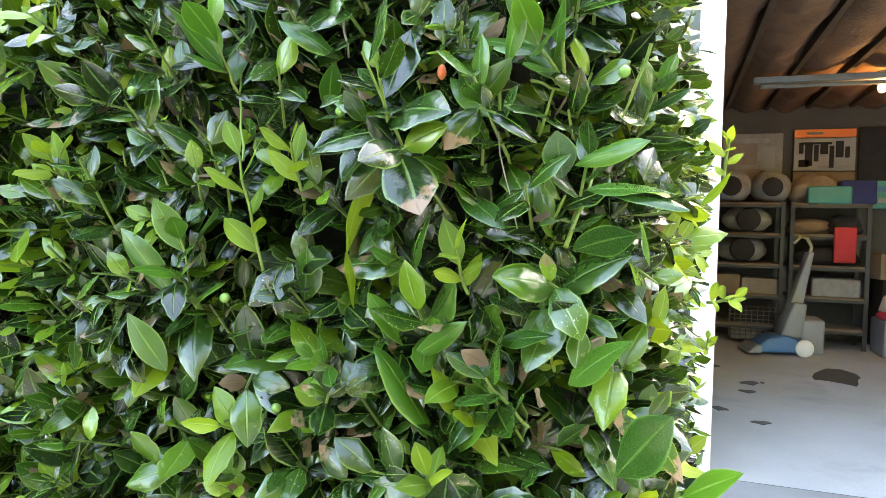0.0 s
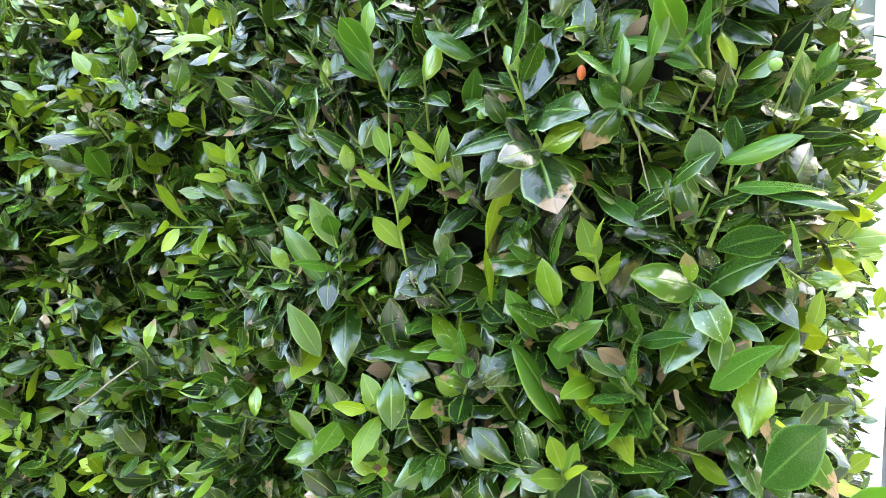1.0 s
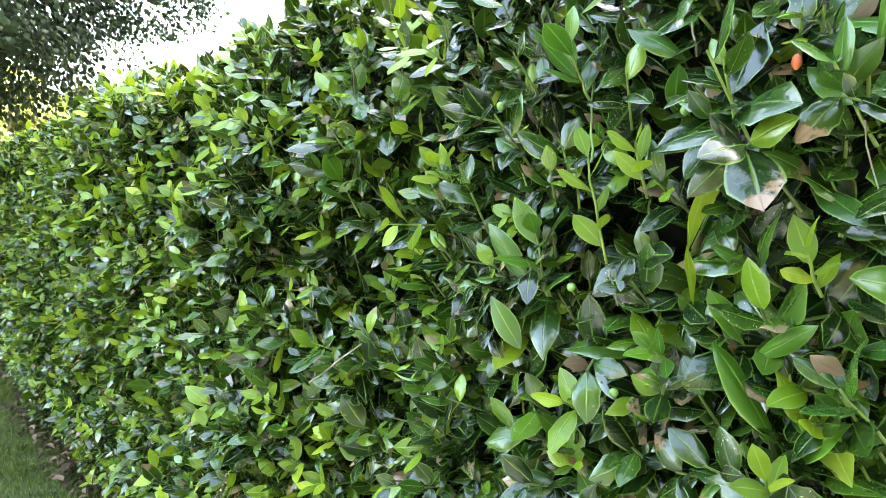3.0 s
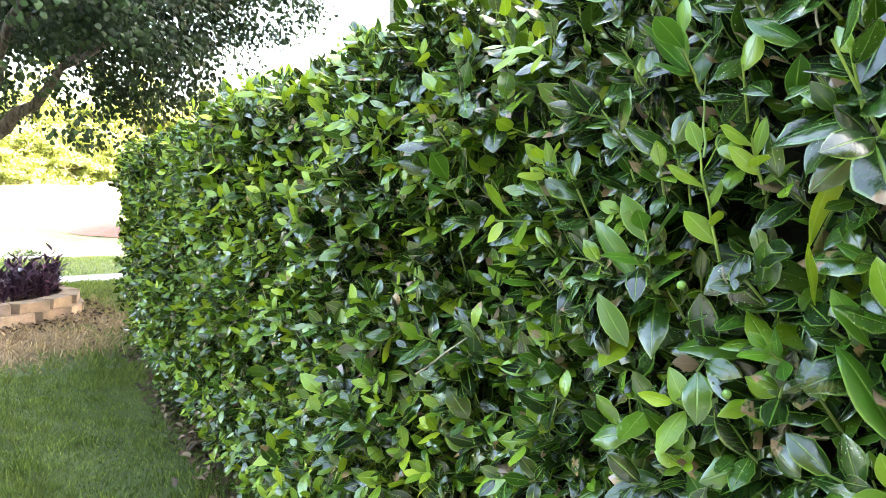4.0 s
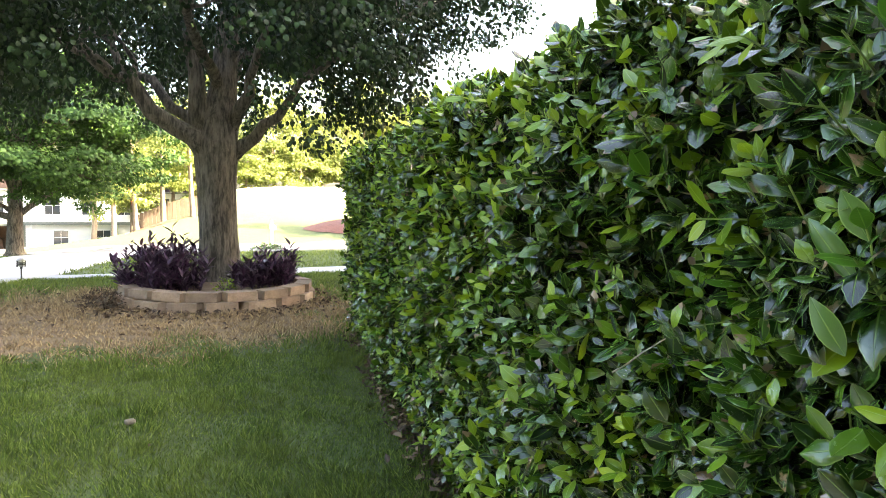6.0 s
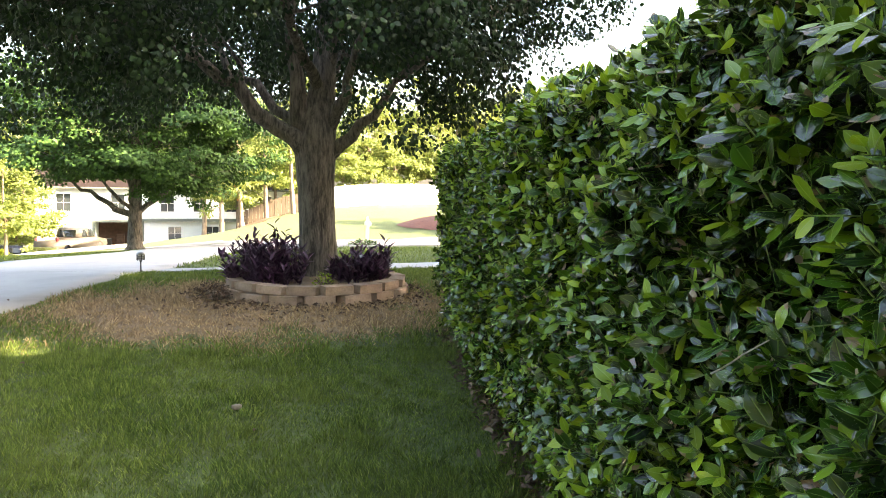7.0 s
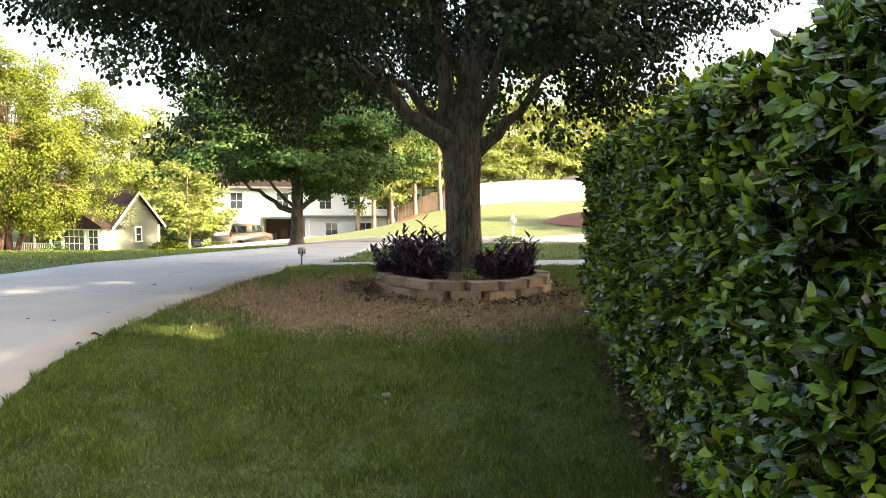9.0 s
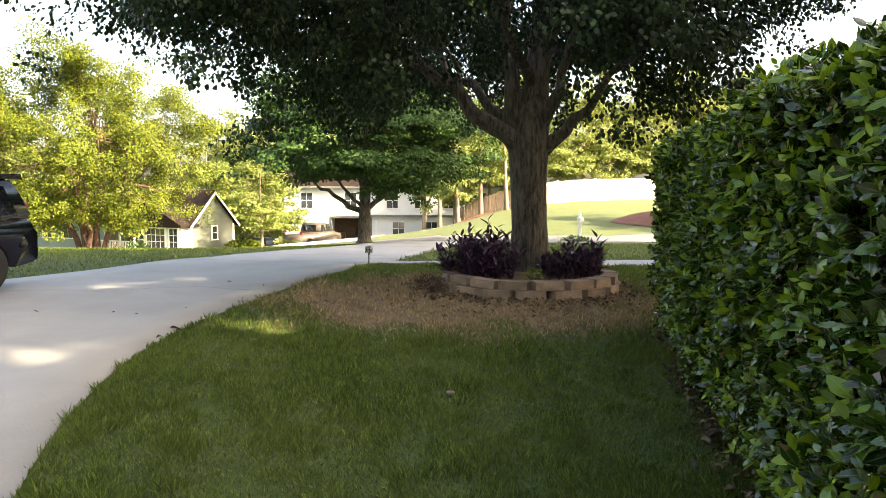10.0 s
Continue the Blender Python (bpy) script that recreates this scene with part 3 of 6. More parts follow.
def tree(name, at, label, trunk_pts, radii, forks, centre, radius, clumps, per, leaf, bark, foliage, spread=0.5, low=None, shell=0.55, droop=0.4, ns=3, na=3, width=0.6, category="tree", wob=0.05, flat=0.5, keep=None, bough=None, gaps=None, rise=0.0):
    """A tapered trunk with limbs that reach into a crown of leafy boughs. Places are relative to at.
    bough: clumps to a bough and its half size; gaps: which leaves stay, by place in the world."""
    root = tagged(empty(name, at), label, category)
    pieces = [tube_arrays(trunk_pts, radii, 16, 0.03)]
    centre, radius = np.asarray(centre, float), np.asarray(radius, float)
    each, half = bough if bough else (1, (0, 0, 0))
    nb = clumps // each
    d = unit(rng.standard_normal((nb * 4, 3)))
    rr = shell + (1 - shell) * rng.random(nb * 4) ** 0.6
    lump = 1 + 0.16 * np.sin(3.1 * d[:, 0] + 2.0 * d[:, 1]) * np.sin(4.0 * d[:, 2] + 1.3 + d[:, 0] * 2.7) + 0.1 * np.sin(7 * d[:, 1] + 5 * d[:, 2])
    B = centre + d * radius * (rr * lump)[:, None]
    if low is not None:
        B = B[B[:, 2] > low + 0.25 * np.sin(1.7 * B[:, 0]) * np.sin(1.3 * B[:, 1] + 0.5)]
    if keep is not None:
        B = B[keep(B)]
    B = B[:nb]
    g = np.clip(rng.standard_normal((len(B), each, 3)), -1.7, 1.7) * rng.uniform(0.7, 1.3, (len(B), 1, 1))
    g[..., 2] -= 0.6 * (g[..., 0] ** 2 + g[..., 1] ** 2) - 0.8
    C = (B[:, None, :] + g * np.asarray(half)).reshape(-1, 3)
    heads = []
    for (fx, fy, fz), (tx, ty, tz), r0 in forks:
        P = limb_path((fx, fy, fz), (tx, ty, tz), 0.05, 8, wob)
        R = np.linspace(r0, r0 * 0.35, len(P))
        pieces.append(tube_arrays(P, R, 9, 0.04))
        heads += [(P[i], R[i]) for i in (3, 4, 5, 6, 7)]
    if not heads:
        heads = [(np.asarray(trunk_pts[-1], float), radii[-1]), (np.asarray(trunk_pts[-2], float), radii[-2])]
    hp = np.array([h[0] for h in heads])
    tips = B if bough else C[rng.permutation(len(C))[:max(10, len(C) // 5)]]
    for tp in tips[:200]:
        k = int(np.argmin(((hp - tp) ** 2).sum(1) + rng.random(len(hp)) * 0.6))
        P = limb_path(hp[k], tp, 0.03, 6, wob)
        pieces.append(tube_arrays(P, np.linspace(min(0.045, heads[k][1] * 0.6), 0.006, len(P)), 5))
    v, f = join_arrays(pieces)
    put("trunk", mesh_of("trunk", v, f, [bark], smooth=True), root, "furrowed bark")
    N = len(C) * per
    wide = spread if isinstance(spread, tuple) else (spread, spread, spread * 0.7)
    off = unit(rng.standard_normal((N, 3))) * (rng.random(N) ** 0.45)[:, None] * 1.75 * np.array(wide)
    pos = np.repeat(C, per, 0) + off
    hub = np.repeat(B, each * per, 0)
    if gaps is not None:
        ok = gaps(pos + np.asarray(at, float))
        pos, off, hub = pos[ok], off[ok], hub[ok]
        N = len(pos)
    out = unit(pos - centre)
    dome = unit(pos - hub + np.array([0, 0, 0.25]) * max(half[0], wide[0]))
    along = out * 0.5 + unit(off) * 0.4 + rng.normal(0, 0.5, (N, 3)) + np.array([0, 0, -droop])
    facing = out * 0.4 + dome * 0.8 + np.array([0, 0, 0.45 + rise]) + rng.normal(0, flat, (N, 3))
    ln = rng.uniform(0.7, 1.25, N) * leaf
    v, f, u = blades(pos, along, facing, ln, ln * width, ns, na, rng.uniform(0, 0.25, N), rng.uniform(0.1, 0.5, N), (0.42, 0.6))
    tagged(put("crown", mesh_of("crown", v, f, [foliage], u, True), root, "leafy crown of many small leaves"), kind="stuff")
    return root


# crown holes cut towards the sun to light these spots: ground place, size
SUN_SPOTS = [(-3.5, 4.4, 0.72), (-5.1, 8.4, 0.7), (-5.6, 7.7, 0.6), (-3.88, 7.39, 0.5), (-3.6, 10.6, 0.6), (-2.6, 5.68, 0.62)]


def cut_sun_holes(P, share=1.0):
    """Leaves that stay: few in the middle of a gap, more towards its rim."""
    ok = np.ones(len(P), bool)
    for x, y, r in SUN_SPOTS:
        w = P - np.array([x, y, 0.0])
        h = w @ np.array(sun_dir)
        d = np.sqrt(np.maximum((w ** 2).sum(1) - h ** 2, 0)) / (r * share)
        ok &= rng.random(len(P)) < 0.08 + smooth01(0.5, 1.1, d)
    return ok


def pear_crown(c):
    """Where the boughs of the pear tree hang: a skirt that is bare round the trunk and higher at both ends."""
    x, y, z = c[:, 0], c[:, 1], c[:, 2]
    skirt = 2.6 + 0.04 * np.maximum(y, 0) + 0.85 * smooth01(-3.4, -4.1, x) + 1.1 * smooth01(2.2, 2.8, x)
    skirt = skirt + 0.75 * np.exp(-((x - 0.1) / 0.85) ** 2) * smooth01(0.6, -0.6, y) + 0.1 * np.sin(2.6 * x + 0.8 * y) - 0.2 * smooth01(1.1, 1.7, x)
    inner = (np.hypot(x, y) > 0.8) | (z > 4.0)
    thick = (z < 4.9) | (np.sin(37.0 * x + 53.0 * y + 91.0 * z) > 0.35)
    return (z > skirt) & inner & thick & (x < 4.2)


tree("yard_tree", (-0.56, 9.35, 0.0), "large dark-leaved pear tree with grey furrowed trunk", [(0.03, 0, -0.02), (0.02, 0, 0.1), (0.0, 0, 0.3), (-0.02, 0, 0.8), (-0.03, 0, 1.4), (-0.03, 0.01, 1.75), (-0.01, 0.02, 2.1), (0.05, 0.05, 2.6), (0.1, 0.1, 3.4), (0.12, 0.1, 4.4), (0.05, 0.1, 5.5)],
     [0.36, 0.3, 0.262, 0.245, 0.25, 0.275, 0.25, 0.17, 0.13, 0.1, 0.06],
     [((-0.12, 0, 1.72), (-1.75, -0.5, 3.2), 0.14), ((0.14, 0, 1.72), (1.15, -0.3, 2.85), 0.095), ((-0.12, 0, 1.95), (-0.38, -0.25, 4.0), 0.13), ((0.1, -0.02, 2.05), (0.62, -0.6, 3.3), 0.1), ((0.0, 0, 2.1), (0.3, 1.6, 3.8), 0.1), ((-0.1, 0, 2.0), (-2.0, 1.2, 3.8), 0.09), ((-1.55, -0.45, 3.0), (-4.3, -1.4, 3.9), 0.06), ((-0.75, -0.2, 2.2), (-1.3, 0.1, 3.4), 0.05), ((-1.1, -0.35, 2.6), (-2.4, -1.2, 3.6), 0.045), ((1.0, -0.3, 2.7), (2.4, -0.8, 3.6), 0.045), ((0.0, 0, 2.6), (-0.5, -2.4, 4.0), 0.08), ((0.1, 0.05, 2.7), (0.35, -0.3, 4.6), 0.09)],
     (-1.0, -0.2, 4.6), (4.9, 4.4, 2.6), 2400, 74, 0.064, M_BARK, M_PEAR, spread=(0.17, 0.17, 0.14), droop=0.8, shell=0.42, gaps=lambda P: cut_sun_holes(P, 0.6), ns=4, na=2, width=0.74, keep=pear_crown, bough=(10, (0.4, 0.4, 0.22)))

tree("maple_tree", (-7.6, 24.2, gz(-7.6, 24.2)), "round green maple tree on the far side of the drive", [(0, 0, 0), (0, 0, 0.15), (0, 0, 0.5), (0.02, 0, 1.2), (0.05, 0.02, 2.0), (0.0, 0, 3.4)], [0.36, 0.27, 0.23, 0.21, 0.18, 0.07],
     [((0, 0, 1.2), (-1.9, -0.2, 2.3), 0.12), ((0, 0, 1.3), (1.7, -0.2, 2.5), 0.11), ((0, 0, 1.5), (-0.6, 0.6, 3.4), 0.1), ((0, 0, 1.4), (0.6, -0.9, 3.2), 0.1), ((0, 0, 1.3), (-1.0, -1.2, 2.9), 0.08)],
     (0.2, 0, 4.2), (4.4, 4.0, 2.6), 900, 74, 0.12, M_BARK, M_MAPLE, spread=(0.3, 0.3, 0.1), low=2.0, droop=0.25, width=0.9, na=2, flat=0.3, rise=0.5, shell=0.45, bough=(7, (0.62, 0.62, 0.16)))
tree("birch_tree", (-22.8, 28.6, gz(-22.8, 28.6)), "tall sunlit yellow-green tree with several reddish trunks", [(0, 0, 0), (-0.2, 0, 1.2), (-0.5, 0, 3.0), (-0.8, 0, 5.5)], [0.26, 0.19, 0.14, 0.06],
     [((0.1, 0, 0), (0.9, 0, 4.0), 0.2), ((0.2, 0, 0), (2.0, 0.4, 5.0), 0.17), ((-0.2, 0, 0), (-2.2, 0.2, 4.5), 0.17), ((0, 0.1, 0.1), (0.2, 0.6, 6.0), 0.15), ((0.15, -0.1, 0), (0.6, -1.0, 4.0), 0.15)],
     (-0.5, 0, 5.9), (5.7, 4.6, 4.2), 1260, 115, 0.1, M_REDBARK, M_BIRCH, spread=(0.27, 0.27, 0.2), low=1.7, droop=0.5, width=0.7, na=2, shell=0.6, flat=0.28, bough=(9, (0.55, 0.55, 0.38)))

# ---- the house beside the hedge, with its open garage ----
house = tagged(empty("house", (3.5, 0, 0)), "grey sided house with an open double garage beside the hedge", "house")


def at_house(bm):
    bmesh.ops.translate(bm, verts=bm.verts, vec=(-3.5, 0, 0))
    return bm


EAVE = 3.55
part("wall", at_house(box_bm(3.5, 3.7, 0.26, 6.8, 0, EAVE)), M_GREYW, house, "grey lap siding")
part("wall", at_house(box_bm(3.5, 3.7, -5.4, 0.26, 2.45, EAVE)), M_GREYW, house)
part("wall", at_house(box_bm(3.5, 3.7, -6.6, -5.4, 0, EAVE)), M_GREYW, house)
part("wall", at_house(box_bm(8.5, 8.7, -6.6, 6.8, 0, EAVE)), M_GREYW, house)
part("wall", at_house(box_bm(3.7, 8.5, 6.6, 6.8, 0, EAVE)), M_GREYW, house)
part("wall", at_house(box_bm(3.7, 8.5, -6.6, -6.4, 0, EAVE)), M_GREYW, house)
part("corner_board", at_house(box_bm(3.4, 3.56, 6.66, 6.86, 0, EAVE - 0.05, 0.006)), M_WHITE, house, "white painted corner board")
part("downspout", at_house(box_bm(3.36, 3.44, 6.42, 6.54, 0.1, EAVE - 0.05, 0.012)), M_WHITE, house, "white metal downspout")
part("door_casing", at_house(box_bm(3.44, 3.72, 0.15, 0.262, 0, 2.55, 0.006)), M_WHITE, house, "white painted garage door casing")
part("partition", at_house(box_bm(3.7, 8.5, 0.9, 1.0, 0, 3.3)), M_WHITE, house, "inner garage wall")
part("roof", at_house(prism_bm([(3.1, EAVE - 0.05), (6.35, 5.0), (9.4, EAVE - 0.05), (9.4, EAVE + 0.1), (6.35, 5.15), (3.1, EAVE + 0.1)], "y", -7.0, 6.95)), M_ROOF, house, "shingled roof")

# ---- planted bed ----
BED, BED_R = (-0.53, 8.72), 1.03


def bed_wall():
    bed = tagged(empty("stone_bed", (*BED, 0)), "round raised bed of tan wall blocks round the tree", "planter")
    n = 17
    variants = []
    for k in range(5):
        bm = bmesh.new()
        w = 2 * math.pi * BED_R / n * 0.97
        box_bm(-w / 2, w / 2, -0.09, 0.09, 0, 0.1, 0.008, bm)
        for v in bm.verts:
            v.co += Vector(noise.noise_vector(v.co * 14 + Vector((k * 7, 0, 0)))) * 0.009
            if v.co.y > 0:
                v.co.x *= 0.88
        me = bpy.data.meshes.new("block")
        bm.to_mesh(me)
        bm.free()
        me.materials.append(M_BLOCK)
        variants.append(me)
    for course in range(2):
        for i in range(n):
            a = 2 * math.pi * (i + 0.5 * course) / n + random.uniform(-0.01, 0.01)
            r = BED_R - 0.04 * course + random.uniform(-0.015, 0.015)
            z = gz(BED[0] + r * math.cos(a), BED[1] + r * math.sin(a)) + 0.104 * course + 0.0
            put("block", random.choice(variants), bed, at=pose(r * math.cos(a), r * math.sin(a), z, random.uniform(-2, 2), random.uniform(-2, 2), math.degrees(a) + 90 + 180 + random.uniform(-3, 3)))
    bm = bmesh.new()
    bmesh.ops.create_grid(bm, x_segments=24, y_segments=24, size=BED_R - 0.09)
    for v in list(bm.verts):
        if v.co.length > BED_R - 0.06:
            v.co = v.co.normalized() * (BED_R - 0.06)
        v.co.z = 0.14 + 0.02 * noise.noise(v.co * 5)
    part("soil", bm, M_SOIL, bed, "dark bed soil", True)


bed_wall()



# ---- plants in the bed ----
def purple_plant(at, stems, spread, height):
    root = tagged(empty("purple_plant", at), "dark purple trailing plant with pointed leaves in the bed", "plant", "purple plants in the bed")
    bl, st = [], []
    for _ in range(stems):
        a, r = random.uniform(0, 6.28), spread * math.sqrt(random.random())
        b = np.array([r * math.cos(a), r * math.sin(a), 0.0])
        lean = np.array([math.cos(a), math.sin(a), 0]) * random.uniform(0.0, 0.5) * (r / spread) + rng.normal(0, 0.15, 3)
        top = b + (np.array([0, 0, 1.0]) + lean * 0.7) * height * random.uniform(0.4, 1.3)
        st.append((b, top))
        n = 11
        f = np.linspace(0.05, 1.0, n)[:, None]
        pos = b * (1 - f) + top * f
        an = random.uniform(0, 6.28) + np.arange(n) * 2.6
        rad = np.stack([np.cos(an), np.sin(an), np.zeros(n)], 1)
        along = rad + np.array([0, 0, 1.0]) * rng.uniform(0.3, 1.8, (n, 1))
        ln = rng.uniform(0.09, 0.15, n)
        bl.append(blades(pos, along, np.array([[0, 0, 1.0]]) + rng.normal(0, 0.2, (n, 3)) - rad * 0.4, ln, ln * 0.3, 5, 3, rng.uniform(-0.1, 0.3, n), 0.7, (0.35, 0.7)))
    v, f, u = join_blades(bl)
    tagged(put("foliage", mesh_of("foliage", v, f, [M_PURPLE], u, True), root), kind="stuff")
    v, f = stems_arrays(np.array([s[0] for s in st]), np.array([s[1] for s in st]), 0.004)
    put("stem_mass", mesh_of("stem_mass", v, f, [M_PURPLE]), root)


for px, py, n, sp, h in ((-1.38, 8.6, 34, 0.24, 0.33), (-1.12, 8.26, 42, 0.24, 0.4), (-1.1, 8.75, 36, 0.28, 0.44), (-0.86, 8.3, 34, 0.22, 0.42), (-0.2, 8.4, 24, 0.2, 0.26), (0.08, 8.55, 30, 0.22, 0.3), (0.2, 8.85, 26, 0.18, 0.36), (-1.2, 9.1, 20, 0.22, 0.36)):
    purple_plant((px, py, 0.15), n, sp, h)


def small_shrub(at, label, radius, height, n, leaf, foliage, name="shrub"):
    root = tagged(empty(name, at), label, "shrub")
    d = unit(rng.standard_normal((n, 3)))
    pos = d * np.array([radius, radius, height / 2]) * rng.uniform(0.35, 1.0, (n, 1)) * (1 + 0.2 * np.sin(5 * d[:, :1] + 3 * d[:, 2:])) + np.array([0, 0, height / 2])
    along = d + rng.normal(0, 0.5, (n, 3))
    ln = leaf * rng.uniform(0.7, 1.3, n)
    v, f, u = blades(pos, along, d * 0.4 + np.array([0, 0, 0.7]) + rng.normal(0, 0.4, (n, 3)), ln, ln * 0.55, 3, 3, 0.1, 0.3)
    tagged(put("foliage", mesh_of("foliage", v, f, [foliage], u, True), root), kind="stuff")
    tips = pos[rng.permutation(n)[:24]]
    v, f = join_arrays([tube_arrays(limb_path((0, 0, 0), t, 0.02, 5), np.linspace(0.012 + radius * 0.02, 0.004, 5), 5) for t in tips])
    put("branch_mass", mesh_of("branch_mass", v, f, [M_TWIG]), root)
    return root


small_shrub((-0.42, 8.15, 0.14), "small yellowish weed at the foot of the tree", 0.14, 0.16, 160, 0.03, M_NEW, "weed")
small_shrub((-1.66, 8.05, 0.0), "dry brown plant debris hanging over the bed edge", 0.24, 0.2, 620, 0.035, M_LITTER, "dry_debris")


# ---- path light ----
def path_light(x, y):
    root = tagged(empty("path_light", (x, y, gz(x, y))), "small black solar path light on a stake", "lamp")
    part("stake", lathe_bm([(0.004, -0.05), (0.011, 0.0), (0.011, 0.17), (0.018, 0.18), (0.018, 0.2)], 10), M_BLACK, root)
    part("lens", lathe_bm([(0.02, 0.2), (0.05, 0.22), (0.055, 0.25), (0.056, 0.285), (0.05, 0.29)], 16), M_LENS, root, "ribbed clear lens", True)
    for k in range(6):
        a = k * math.pi / 3
        bm = box_bm(-0.004, 0.004, -0.004, 0.004, 0.2, 0.295)
        bmesh.ops.translate(bm, verts=bm.verts, vec=(0.058 * math.cos(a), 0.058 * math.sin(a), 0))
        part("bar", bm, M_BLACK, root)
    for z in (0.235, 0.26):
        part("ring", lathe_bm([(0.058, z), (0.063, z + 0.004), (0.058, z + 0.008)], 16), M_BLACK, root)
    part("cap", lathe_bm([(0.068, 0.29), (0.07, 0.3), (0.055, 0.325), (0.03, 0.338), (0.01, 0.342)], 18), M_STEEL, root, "brushed metal cap", True)
    return root


M_LENS = glass_material("lamp_lens", (0.35, 0.37, 0.38), 0.2)
M_STEEL = surface("dull_steel", (0.3, 0.3, 0.3), (0.42, 0.42, 0.41), 10, 0.35, 90, 0.1, 0.001, metal=0.8)
path_light(-3.38, 11.1)


# ---- mailbox ----
def mailbox(x, y, rz):
    root = tagged(empty("mailbox", (x, y, gz(x, y)), rz), "white mailbox on a white wooden post by the street", "mailbox")
    part("post", box_bm(-0.06, 0.06, -0.06, 0.06, -0.1, 1.05, 0.008), M_WHITE, root)
    part("finial", lathe_bm([(0.07, 1.05), (0.075, 1.08), (0.03, 1.12), (0.045, 1.16), (0.01, 1.2)], 10), M_WHITE, root)
    o = [(-0.09, 0.82), (0.09, 0.82), (0.09, 0.92)] + [(0.09 * math.cos(a), 0.92 + 0.09 * math.sin(a)) for a in np.linspace(0.3, 2.84, 7)] + [(-0.09, 0.92)]
    part("box", prism_bm(o, "y", -0.34, 0.16), M_WHITE, root)
    part("arm", box_bm(-0.03, 0.03, -0.3, 0.14, 0.77, 0.82, 0.006), M_WHITE, root)


mailbox(0.34, 28.5, 12)
small_shrub((0.2, 27.6, gz(0.2, 27.6)), "low green clump round the mailbox post", 0.7, 0.22, 700, 0.07, M_MAPLE, "low_shrub")


# ---- vehicles ----
M_NAVY = surface("dark_car_paint", (0.004, 0.005, 0.012), (0.007, 0.009, 0.02), 3, 0.12, 60, 0.0, spec=0.4)
M_CARGLASS = glass_material("car_glass", (0.01, 0.012, 0.014), 0.04)
M_RUBBER = surface("tyre_rubber", (0.015, 0.015, 0.015), (0.03, 0.03, 0.03), 10, 0.85, 90, 0.3, 0.002)
M_CHROME = surface("chrome", (0.6, 0.6, 0.6), (0.7, 0.7, 0.7), 6, 0.2, 60, 0.0, metal=1.0)
M_TAIL = glass_material("tail_lamp_red", (0.1, 0.006, 0.008), 0.1)
M_SILVER = surface("silver_paint", (0.4, 0.41, 0.42), (0.48, 0.48, 0.49), 3, 0.25, 60, 0.0, metal=0.4)
M_TANP = surface("tan_paint", (0.045, 0.038, 0.032), (0.07, 0.06, 0.05), 3, 0.3, 60, 0.0)
M_REDP = surface("red_paint", (0.4, 0.02, 0.02), (0.5, 0.03, 0.03), 3, 0.3, 60, 0.0)


def arc_cut(x, r, z0, n=8):
    return [(x + r * math.cos(a), z0 + r * math.sin(a)) for a in np.linspace(math.pi, 0, n)]


